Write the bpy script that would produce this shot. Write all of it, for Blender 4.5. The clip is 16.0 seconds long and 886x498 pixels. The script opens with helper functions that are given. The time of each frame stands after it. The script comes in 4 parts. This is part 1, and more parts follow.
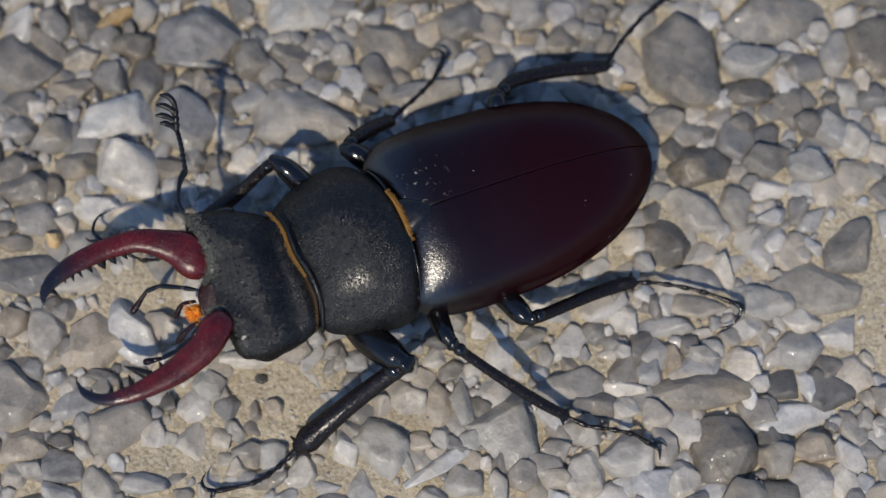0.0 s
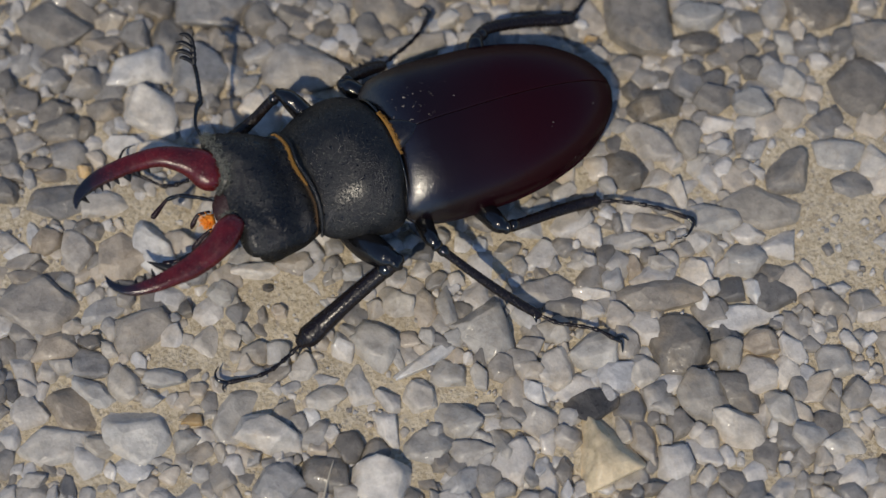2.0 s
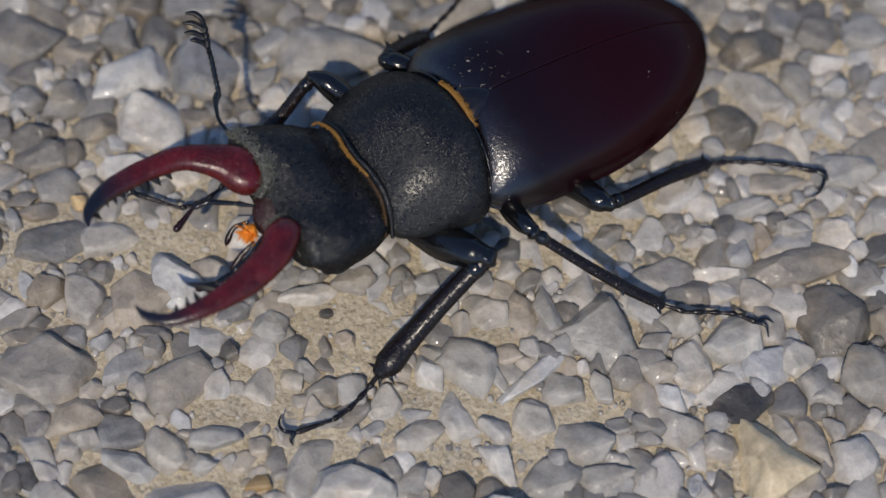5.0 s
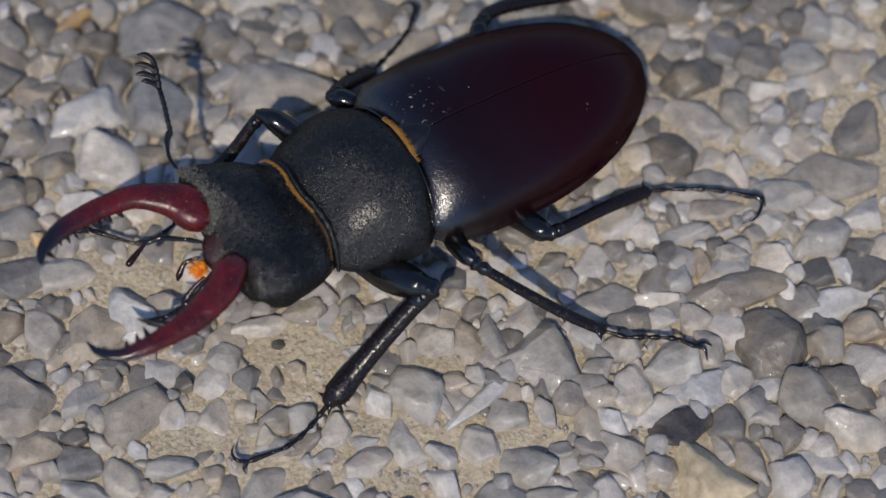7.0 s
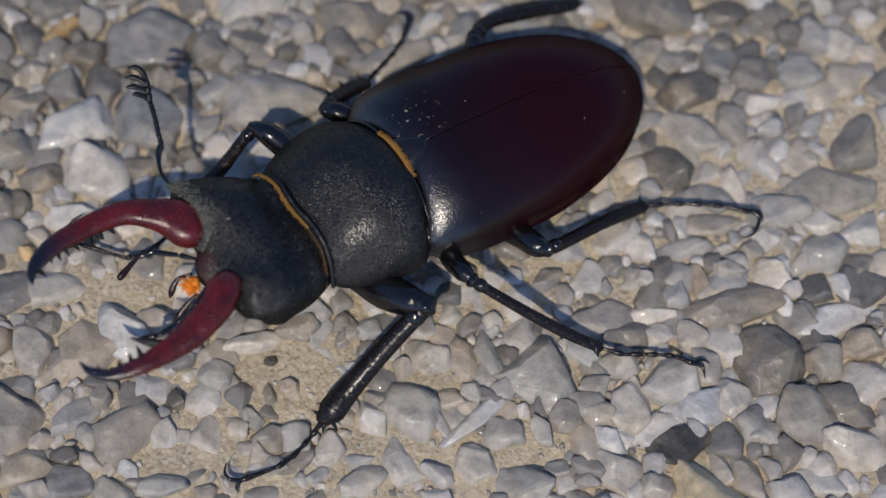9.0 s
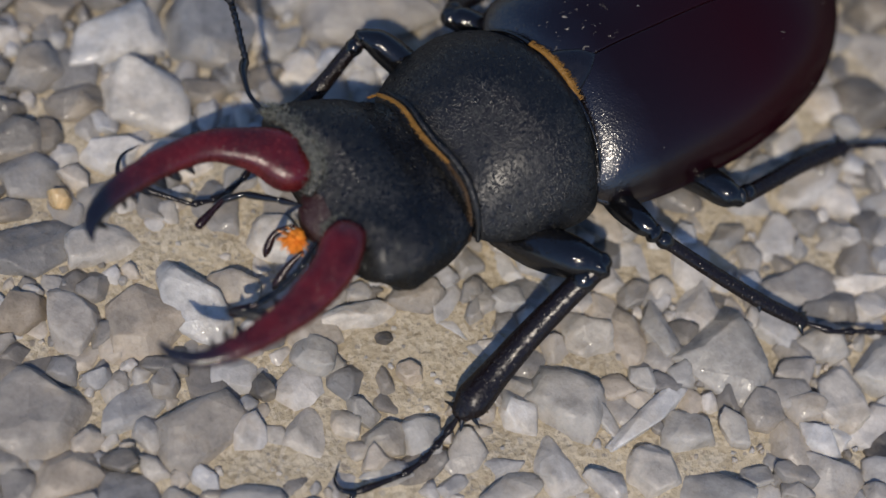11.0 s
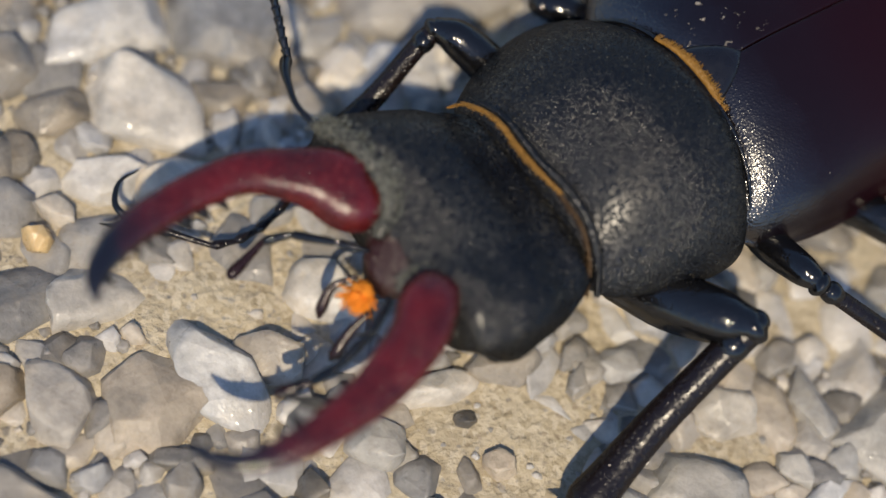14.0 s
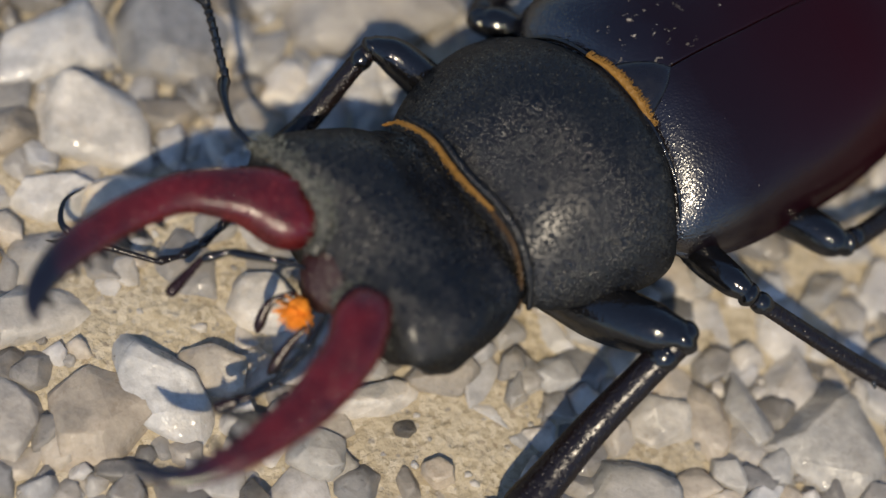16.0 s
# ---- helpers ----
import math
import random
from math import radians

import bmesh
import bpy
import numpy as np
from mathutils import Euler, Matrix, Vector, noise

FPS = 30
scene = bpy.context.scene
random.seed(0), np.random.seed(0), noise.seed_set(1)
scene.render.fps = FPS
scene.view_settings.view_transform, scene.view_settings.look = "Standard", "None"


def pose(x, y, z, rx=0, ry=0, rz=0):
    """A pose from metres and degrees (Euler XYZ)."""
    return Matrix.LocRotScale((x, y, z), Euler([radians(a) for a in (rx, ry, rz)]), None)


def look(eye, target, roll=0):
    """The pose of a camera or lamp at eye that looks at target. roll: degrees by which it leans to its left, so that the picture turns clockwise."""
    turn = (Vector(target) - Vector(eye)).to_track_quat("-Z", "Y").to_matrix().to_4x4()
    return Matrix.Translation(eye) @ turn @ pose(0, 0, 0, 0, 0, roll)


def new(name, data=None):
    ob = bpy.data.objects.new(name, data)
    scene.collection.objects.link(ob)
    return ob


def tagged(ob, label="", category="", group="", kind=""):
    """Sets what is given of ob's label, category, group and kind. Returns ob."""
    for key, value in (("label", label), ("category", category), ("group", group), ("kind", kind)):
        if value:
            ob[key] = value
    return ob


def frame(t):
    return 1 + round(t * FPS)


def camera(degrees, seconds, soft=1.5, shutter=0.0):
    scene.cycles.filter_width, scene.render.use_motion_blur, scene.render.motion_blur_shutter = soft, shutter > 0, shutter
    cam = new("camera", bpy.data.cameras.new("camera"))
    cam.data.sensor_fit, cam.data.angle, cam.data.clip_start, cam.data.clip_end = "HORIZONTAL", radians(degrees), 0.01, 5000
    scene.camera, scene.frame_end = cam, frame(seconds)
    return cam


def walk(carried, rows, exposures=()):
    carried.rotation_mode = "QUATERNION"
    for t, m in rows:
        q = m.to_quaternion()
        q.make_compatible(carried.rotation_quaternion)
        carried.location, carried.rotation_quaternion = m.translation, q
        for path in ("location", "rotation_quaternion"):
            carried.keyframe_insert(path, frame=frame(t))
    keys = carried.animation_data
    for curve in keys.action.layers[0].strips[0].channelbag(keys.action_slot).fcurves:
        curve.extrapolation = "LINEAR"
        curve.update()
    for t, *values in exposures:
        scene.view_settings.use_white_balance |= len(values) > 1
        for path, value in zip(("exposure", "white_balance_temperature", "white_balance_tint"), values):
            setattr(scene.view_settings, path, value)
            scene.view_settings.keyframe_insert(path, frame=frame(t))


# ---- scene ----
cam = camera(24.00, 16.0, soft=1.5)
PATH = [
    (0, (-0.01382, -0.05978, 0.23320), (0.00205, -0.01046, 0.04003), -1.16),
    (0.5, (-0.01113, -0.06923, 0.25669), (0.00327, -0.01874, 0.06371), -2.88),
    (1, (-0.01612, -0.08334, 0.26091), (0.00054, -0.02635, 0.06993), -2.64),
    (1.5, (-0.01634, -0.09245, 0.27020), (0.00076, -0.03091, 0.08067), -3.52),
    (2, (-0.02539, -0.10287, 0.25105), (-0.00377, -0.03420, 0.06446), -1.95),
    (2.5, (-0.03409, -0.10306, 0.23715), (-0.00829, -0.03117, 0.05231), -0.46),
    (3, (-0.03730, -0.09643, 0.23287), (-0.00902, -0.02566, 0.04796), 0.37),
    (3.5, (-0.05390, -0.08565, 0.21909), (-0.01490, -0.01631, 0.03559), 5.28),
    (3.7, (-0.05178, -0.08286, 0.21287), (-0.01299, -0.01287, 0.02957), 4.28),
    (5.8, (-0.04840, -0.09242, 0.19944), (-0.00747, -0.01642, 0.01903), 0.55),
    (6, (-0.04127, -0.09210, 0.20643), (-0.00387, -0.01767, 0.02460), -1.09),
    (6.5, (-0.03700, -0.09370, 0.21120), (-0.00145, -0.01891, 0.02915), -2.39),
    (7, (-0.04201, -0.09157, 0.20820), (-0.00382, -0.01720, 0.02652), -0.81),
    (7.5, (-0.04219, -0.08897, 0.20840), (-0.00390, -0.01540, 0.02641), -0.56),
    (8, (-0.04114, -0.08558, 0.20750), (-0.00277, -0.01355, 0.02490), -0.05),
    (8.2, (-0.03938, -0.08695, 0.20792), (-0.00183, -0.01443, 0.02535), -0.66),
    (10.3, (-0.05162, -0.07679, 0.18974), (-0.00334, -0.00749, 0.00844), 6.67),
    (10.5, (-0.04895, -0.06859, 0.17616), (-0.00061, -0.00231, -0.00624), 7.57),
    (11, (-0.06158, -0.05995, 0.15787), (-0.00370, 0.00478, -0.02229), 13.06),
    (11.5, (-0.05785, -0.05029, 0.14311), (0.00196, 0.01293, -0.03696), 14.49),
    (12, (-0.05454, -0.04512, 0.13329), (0.00620, 0.01704, -0.04684), 15.24),
    (12.5, (-0.05082, -0.03700, 0.12841), (0.01104, 0.02104, -0.05271), 17.52),
    (13, (-0.05224, -0.03876, 0.13051), (0.00986, 0.02021, -0.05022), 17.34),
    (13.5, (-0.05940, -0.03673, 0.12422), (0.00735, 0.02148, -0.05510), 19.36),
    (14, (-0.06092, -0.03658, 0.12242), (0.00730, 0.02101, -0.05655), 20.13),
    (14.5, (-0.06032, -0.03457, 0.12395), (0.00771, 0.01939, -0.05622), 21.68),
    (15, (-0.05594, -0.03706, 0.12624), (0.00959, 0.02009, -0.05387), 19.16),
    (15.5, (-0.05718, -0.03744, 0.12619), (0.00898, 0.01945, -0.05376), 19.37),
    (16, (-0.05648, -0.03824, 0.12682), (0.00919, 0.01852, -0.05336), 19.05),
]
EXPOSURES = [(0.0, -0.52, 6180, 11), (1.0, -0.56, 6180, 11), (1.5, -0.6, 6310, 11), (3.0, -0.7, 6400, 11), (3.7, -0.57, 6300, 11), (5.8, -0.62, 6120, 14), (8.2, -0.6, 6150, 14), (10.3, -0.59, 6150, 14), (11.5, -0.49, 6150, 14),
             (12.0, -0.24, 6180, 14), (12.5, -0.02, 5930, 15), (13.0, 0.03, 6600, 14), (13.5, 0.09, 6720, 11), (14.0, -0.14, 6820, 11), (14.5, -0.19, 6820, 11), (15.0, -0.24, 6820, 11), (16.0, -0.24, 6820, 11)]
walk(cam, [(t, look(eye, target, roll)) for t, eye, target, roll in PATH], EXPOSURES)

# ---- light ----
TO_SUN = Vector((-0.5, -0.56, 1.0)).normalized()
world = bpy.data.worlds.new("sky")
scene.world = world
world.use_nodes = True
wn = world.node_tree.nodes
sky = wn.new("ShaderNodeTexSky")
sky.sky_type = "NISHITA"
sky.sun_disc = False
sky.dust_density = 0.3
sky.ozone_density = 6.0
sky.sun_elevation = math.asin(TO_SUN.z)
sky.sun_rotation = math.atan2(TO_SUN.x, TO_SUN.y)
wn["Background"].inputs["Strength"].default_value = 0.15
world.node_tree.links.new(sky.outputs["Color"], wn["Background"].inputs["Color"])
sun_data = bpy.data.lights.new("sun", "SUN")
sun_data.energy = 4.0
sun_data.angle = radians(0.9)
sun_data.color = (1.0, 0.88, 0.68)
sun = new("sun", sun_data)
sun.matrix_world = look(TO_SUN * 2, (0, 0, 0))

MM = 0.001


# ---- materials ----
class Nodes:
    """Short hand for building one node material."""

    def __init__(self, name):
        self.mat = bpy.data.materials.new(name)
        self.mat.use_nodes = True
        self.tree = self.mat.node_tree
        self.bsdf = self.tree.nodes["Principled BSDF"]
        self.coord = self.tree.nodes.new("ShaderNodeTexCoord").outputs["Object"]

    def add(self, kind, **values):
        node = self.tree.nodes.new(kind)
        for key, value in values.items():
            self.put(node.inputs[key.replace("_", " ")], value)
        return node

    def put(self, socket, value):
        if isinstance(value, bpy.types.NodeSocket):
            self.tree.links.new(value, socket)
        else:
            socket.default_value = value

    def noise(self, scale, detail=4.0, rough=0.55, coord=None):
        return self.add("ShaderNodeTexNoise", Vector=coord or self.coord, Scale=scale, Detail=detail, Roughness=rough).outputs["Fac"]

    def cells(self, scale, out="Distance", coord=None):
        return self.add("ShaderNodeTexVoronoi", Vector=coord or self.coord, Scale=scale).outputs[out]

    def ramp(self, fac, *stops):
        node = self.add("ShaderNodeValToRGB", Fac=fac)
        ramp = node.color_ramp
        while len(ramp.elements) < len(stops):
            ramp.elements.new(0.5)
        for e, (at, c) in zip(ramp.elements, stops):
            e.position = at
            e.color = (*c, 1) if not isinstance(c, (int, float)) else (c, c, c, 1)
        return node.outputs["Color"]

    def mix(self, fac, a, b, how="MIX"):
        node = self.tree.nodes.new("ShaderNodeMix")
        node.data_type, node.blend_type = "RGBA", how
        self.put(node.inputs[0], fac)
        for n, v in ((6, a), (7, b)):
            self.put(node.inputs[n], (*v, 1) if isinstance(v, tuple) and len(v) == 3 else v)
        return node.outputs[2]

    def math(self, how, a, b=0.0):
        node = self.tree.nodes.new("ShaderNodeMath")
        node.operation = how
        self.put(node.inputs[0], a)
        self.put(node.inputs[1], b)
        return node.outputs[0]

    def bump(self, height, distance, strength=1.0, under=None):
        node = self.add("ShaderNodeBump", Height=height, Distance=distance, Strength=strength)
        if under is not None:
            self.put(node.inputs["Normal"], under)
        return node.outputs["Normal"]

    def finish(self, **values):
        for key, value in values.items():
            self.put(self.bsdf.inputs[key.replace("_", " ")], (*value, 1) if isinstance(value, tuple) and len(value) == 3 else value)
        return self.mat


def glossed(n, colour, rough, normal, low, high):
    """A coloured ground under a clear gloss that reflects the share low face on, and high on top of it at a grazing view."""
    n.finish(Base_Color=colour, Roughness=0.8, Normal=normal, Specular_IOR_Level=0.0)
    shine = n.add("ShaderNodeBsdfGlossy", Roughness=rough, Normal=normal)
    facing = n.add("ShaderNodeLayerWeight", Blend=0.5, Normal=normal).outputs["Facing"]
    share = n.math("ADD", n.math("MULTIPLY", n.math("POWER", facing, 3.0), high), low)
    both = n.add("ShaderNodeMixShader", Fac=share)
    n.tree.links.new(n.bsdf.outputs[0], both.inputs[1])
    n.tree.links.new(shine.outputs[0], both.inputs[2])
    n.tree.links.new(both.outputs[0], n.tree.nodes["Material Output"].inputs["Surface"])
    return n.mat


def rock(name, low, high, vein, rough=0.6, island=False):
    """Crushed limestone of one colour: cloudy, veined, with fine sparkling grain; every stone differs a little."""
    n = Nodes(name)
    info = n.tree.nodes.new("ShaderNodeNewGeometry").outputs["Random Per Island"] if island else n.tree.nodes.new("ShaderNodeObjectInfo").outputs["Random"]
    shift = n.tree.nodes.new("ShaderNodeVectorMath")
    shift.operation = "ADD"
    n.put(shift.inputs[0], n.coord)
    n.put(shift.inputs[1], n.add("ShaderNodeCombineXYZ", X=info, Y=n.math("MULTIPLY", info, 3.7)).outputs[0])
    at = shift.outputs[0]
    cloud = n.ramp(n.noise(260, 5, 0.6, at), (0.25, low), (0.75, high))
    streak = n.ramp(n.noise(420, 8, 0.7, at), (0.47, 0.0), (0.5, 1.0), (0.53, 0.0))
    colour = n.mix(n.math("MULTIPLY", streak, 0.22), cloud, vein)
    fine = n.noise(2600, 3, 0.6, at)
    colour = n.mix(1.0, colour, n.ramp(fine, (0.25, 0.92), (0.75, 1.06)), "MULTIPLY")
    if island:
        kinds = n.ramp(info, (0.0, (0.17, 0.163, 0.155)), (0.1, (0.26, 0.252, 0.245)), (0.3, (0.34, 0.33, 0.315)), (0.5, (0.42, 0.41, 0.395)), (0.66, (0.54, 0.53, 0.515)), (0.75, (0.4, 0.35, 0.28)), (0.86, (0.58, 0.57, 0.555)), (1.0, (0.32, 0.32, 0.325)))
        colour = n.mix(0.75, colour, n.mix(1.0, kinds, n.ramp(fine, (0.2, 0.85), (0.8, 1.1)), "MULTIPLY"))
    dust = n.ramp(n.noise(170, 6, 0.65, at), (0.52, 0.0), (0.7, 1.0))
    colour = n.mix(n.math("MULTIPLY", dust, 0.5), colour, (0.42, 0.35, 0.25))
    tone = n.math("ADD", n.math("MULTIPLY", info, 0.5), 0.73)
    hue = n.math("FRACT", n.math("MULTIPLY", info, 13.7))
    warm = n.math("ADD", n.math("MULTIPLY", hue, 0.07), 1.0)
    cool = n.math("SUBTRACT", 1.0, n.math("MULTIPLY", hue, 0.1))
    colour = n.mix(1.0, colour, n.add("ShaderNodeCombineColor", Red=n.math("MULTIPLY", tone, warm), Green=tone, Blue=n.math("MULTIPLY", tone, cool)).outputs[0], "MULTIPLY")
    blotch = n.ramp(n.noise(520, 4, 0.6, at), (0.3, 0.8), (0.5, 1.0), (0.72, 1.13))
    colour = n.mix(1.0, colour, blotch, "MULTIPLY")
    normal = n.bump(n.cells(260, "Distance", at), 0.0014, 0.45)
    normal = n.bump(n.noise(330, 4, 0.5, at), 0.001, 0.45, normal)
    normal = n.bump(n.noise(1100, 3, 0.55, at), 0.0002, 0.4, normal)
    normal = n.bump(fine, 0.00004, 0.35, normal)
    shine = n.ramp(n.noise(900, 3, 0.6, at), (0.35, rough - 0.22), (0.65, rough + 0.05))
    glint = n.ramp(n.noise(1700, 2, 0.5, at), (0.6, 0.0), (0.66, 1.0))
    shine = n.math("SUBTRACT", shine, n.math("MULTIPLY", glint, 0.32))
    return n.finish(Base_Color=colour, Roughness=shine, Normal=normal, Specular_IOR_Level=0.5, Subsurface_Weight=0.3, Subsurface_Scale=0.0008, Subsurface_Radius=Vector((1.0, 0.9, 0.8)))


white = rock("white_limestone", (0.41, 0.4, 0.38), (0.58, 0.56, 0.525), (0.32, 0.305, 0.29))
grey = rock("pale_grey_limestone", (0.242, 0.23, 0.216), (0.371, 0.352, 0.324), (0.206, 0.2, 0.197))
mid = rock("grey_limestone", (0.145, 0.138, 0.128), (0.24, 0.226, 0.206), (0.29, 0.28, 0.26))
blue = rock("blue_grey_limestone", (0.185, 0.185, 0.188), (0.288, 0.287, 0.282), (0.371, 0.36, 0.348))
dark = rock("dark_grey_stone", (0.125, 0.12, 0.112), (0.21, 0.2, 0.185), (0.26, 0.25, 0.235), 0.52)
black = rock("black_stone", (0.05, 0.05, 0.053), (0.11, 0.11, 0.112), (0.16, 0.16, 0.16), 0.5)
tan = rock("tan_sandstone", (0.29, 0.25, 0.2), (0.43, 0.375, 0.305), (0.2, 0.17, 0.14))
ochre = rock("ochre_quartz", (0.4, 0.26, 0.1), (0.54, 0.42, 0.24), (0.5, 0.46, 0.4), 0.5)
cream = rock("cream_limestone", (0.52, 0.43, 0.28), (0.66, 0.56, 0.39), (0.45, 0.37, 0.24))
mixed = rock("mixed_chippings", (0.2, 0.197, 0.19), (0.4, 0.39, 0.375), (0.16, 0.16, 0.16), island=True)
pale = rock("pale_limestone", (0.309, 0.3, 0.282), (0.453, 0.437, 0.404), (0.268, 0.26, 0.254))


def sandy_mortar():
    """Worn cement mortar with sand grains, brown grit and pits."""
    n = Nodes("sandy_mortar")
    base = n.ramp(n.noise(120, 6, 0.6), (0.3, (0.43, 0.352, 0.23)), (0.55, (0.55, 0.46, 0.31)), (0.75, (0.62, 0.54, 0.39)))
    grain = n.ramp(n.cells(2100, "Color"), (0.1, (0.13, 0.11, 0.085)), (0.45, (0.4, 0.36, 0.29)), (0.9, (0.64, 0.6, 0.52)))
    colour = n.mix(0.35, base, grain)
    wobble = n.tree.nodes.new("ShaderNodeVectorMath")
    wobble.operation = "ADD"
    n.put(wobble.inputs[0], n.coord)
    n.put(wobble.inputs[1], n.mix(1.0, n.add("ShaderNodeTexNoise", Vector=n.coord, Scale=900.0, Detail=4.0, Roughness=0.6).outputs["Color"], (0.0009, 0.0009, 0.0009), "MULTIPLY"))
    at = wobble.outputs[0]
    for size, reach, rare in ((520, 0.26, 0.74), (900, 0.3, 0.62), (1700, 0.34, 0.55)):
        spots = n.ramp(n.cells(size, "Distance", at), (reach - 0.1, 1.0), (reach, 0.0))
        kinds = n.cells(size, "Color", at)
        pick = n.ramp(kinds, (rare, 0.0), (rare + 0.02, 1.0))
        kind = n.ramp(kinds, (rare, (0.3, 0.22, 0.13)), (0.72, (0.4, 0.37, 0.32)), (0.8, (0.2, 0.18, 0.16)), (0.88, (0.5, 0.43, 0.33)), (1.0, (0.24, 0.24, 0.16)))
        colour = n.mix(n.math("MULTIPLY", n.math("MULTIPLY", spots, pick), 0.8), colour, kind)
    normal = n.bump(n.noise(300, 6, 0.65), 0.0012, 0.6)
    normal = n.bump(n.noise(1400, 4, 0.65), 0.0003, 0.6, normal)
    normal = n.bump(n.cells(1800), 0.0002, 0.6, normal)
    return n.finish(Base_Color=colour, Roughness=0.9, Normal=normal, Specular_IOR_Level=0.25)


def chitin_grained(name, down, flecked, rough, base=(0.0035, 0.0035, 0.0042), beads=0.000065):
    """Satin black chitin, densely beaded, with patches of pale dust and painted pale glints, of head and pronotum."""
    n = Nodes(name)
    dust = n.math("MULTIPLY", n.ramp(n.noise(190, 3, 0.6), (0.42, 0.08), (0.64, 1.0)), n.ramp(n.noise(3600, 3, 0.7), (0.46, 0.0), (0.62, 1.0)))
    # pale flecks: specks of dust, with bead glints put into the colour too
    flecks = n.math("MULTIPLY", n.ramp(n.cells(3900), (0.14, 1.0), (0.3, 0.0)), n.ramp(n.noise(1300, 4, 0.65), (0.46, 0.0), (0.6, 1.0)))
    colour = n.mix(n.math("MULTIPLY", dust, down), base, (0.17, 0.165, 0.135))
    colour = n.mix(n.math("MULTIPLY", flecks, flecked), colour, (0.42, 0.38, 0.28))
    normal = n.bump(n.noise(420, 2, 0.5), 0.00012, 0.25)
    normal = n.bump(n.noise(1900, 3, 0.6), 0.00002, 0.6, normal)
    normal = n.bump(n.ramp(n.cells(5800), (0.05, 1.0), (0.6, 0.0)), beads, 0.8, normal)
    shine = n.ramp(n.noise(1500, 4, 0.6), (0.3, rough - 0.08), (0.7, rough + 0.08))
    return glossed(n, colour, shine, normal, 0.055, 0.03)


def elytra_shell():
    """Dark maroon wing case, blacker towards the base, finely punctured."""
    n = Nodes("maroon_wing_case")
    x = n.add("ShaderNodeSeparateXYZ", Vector=n.coord).outputs["X"]
    along = n.add("ShaderNodeMapRange", Value=n.math("ADD", x, n.math("MULTIPLY", n.noise(90, 2), 0.006)), From_Min=0.004, From_Max=0.02).outputs[0]
    colour = n.mix(along, (0.0042, 0.0026, 0.0036), (0.0165, 0.0021, 0.004))
    flecks = n.math("MULTIPLY", n.ramp(n.cells(900), (0.045, 1.0), (0.08, 0.0)), n.ramp(n.noise(330, 3), (0.57, 0.0), (0.63, 1.0)))
    colour = n.mix(n.math("MULTIPLY", flecks, 0.7), colour, (0.45, 0.42, 0.36))
    near = n.tree.nodes.new("ShaderNodeVectorMath")
    near.operation = "DISTANCE"
    n.put(near.inputs[0], n.coord)
    near.inputs[1].default_value = (0.0048, 0.0046, 0.0135)
    crumbs = n.math("MULTIPLY", n.ramp(n.noise(1500, 4, 0.6), (0.635, 0.0), (0.665, 1.0)), n.ramp(n.math("MULTIPLY", near.outputs["Value"], 100.0), (0.1, 1.0), (0.36, 0.0)))
    colour = n.mix(n.math("MULTIPLY", crumbs, 0.85), colour, (0.4, 0.34, 0.26))
    front = n.add("ShaderNodeMapRange", Value=x, From_Min=0.004, From_Max=0.018, To_Min=1.0, To_Max=0.42).outputs[0]
    normal = n.bump(n.noise(700, 3, 0.5), 0.00006, 0.35)
    normal = n.bump(n.noise(2600, 3, 0.6), 0.000016, front, normal)
    edge = n.add("ShaderNodeMapRange", Value=n.math("ADD", x, n.math("MULTIPLY", n.noise(300, 3), 0.004)), From_Min=0.002, From_Max=0.0075, To_Min=1.0, To_Max=0.0).outputs[0]
    normal = n.bump(n.ramp(n.cells(4900), (0.05, 1.0), (0.6, 0.0)), 0.000012, front, normal)
    normal = n.bump(n.ramp(n.cells(5600), (0.05, 1.0), (0.6, 0.0)), 0.000024, edge, normal)
    normal = n.bump(crumbs, 0.0001, 0.8, normal)
    shine = n.math("MAXIMUM", n.ramp(n.noise(260, 4), (0.3, 0.21), (0.7, 0.27)), n.math("MULTIPLY", crumbs, 0.8))
    return glossed(n, colour, shine, normal, n.math("ADD", n.math("MULTIPLY", front, 0.052), n.math("MULTIPLY", edge, 0.1)), 0.04)


def jaw():
    """Satin dark red chitin, black and polished at the tip."""
    n = Nodes("red_black_mandible")
    x = n.add("ShaderNodeSeparateXYZ", Vector=n.coord).outputs["X"]
    along = n.add("ShaderNodeMapRange", Value=n.math("ADD", x, n.math("MULTIPLY", n.noise(300, 3), 0.002)), From_Min=-0.0352, From_Max=-0.031).outputs[0]
    red = n.mix(n.ramp(n.noise(420, 6, 0.65), (0.32, 0.0), (0.68, 1.0)), (0.042, 0.0036, 0.0048), (0.125, 0.009, 0.011))
    grains = n.ramp(n.cells(3000), (0.1, 1.0), (0.3, 0.0))
    red = n.mix(n.math("MULTIPLY", grains, 0.5), red, (0.3, 0.055, 0.05))
    colour = n.mix(along, (0.007, 0.004, 0.005), red)
    normal = n.bump(n.noise(900, 3, 0.6), 0.0001, 0.4)
    normal = n.bump(n.noise(3000, 4, 0.7), 0.00005, 0.7, normal)
    normal = n.bump(n.ramp(n.cells(3200), (0.08, 0.0), (0.3, 1.0)), 0.00005, 0.6, normal)
    return glossed(n, colour, n.math("MULTIPLY", n.ramp(n.noise(700, 3), (0.3, 0.22), (0.7, 0.36)), n.math("ADD", n.math("MULTIPLY", along, 0.45), 0.5)), normal, n.math("SUBTRACT", 0.12, n.math("MULTIPLY", along, 0.055)), 0.07)


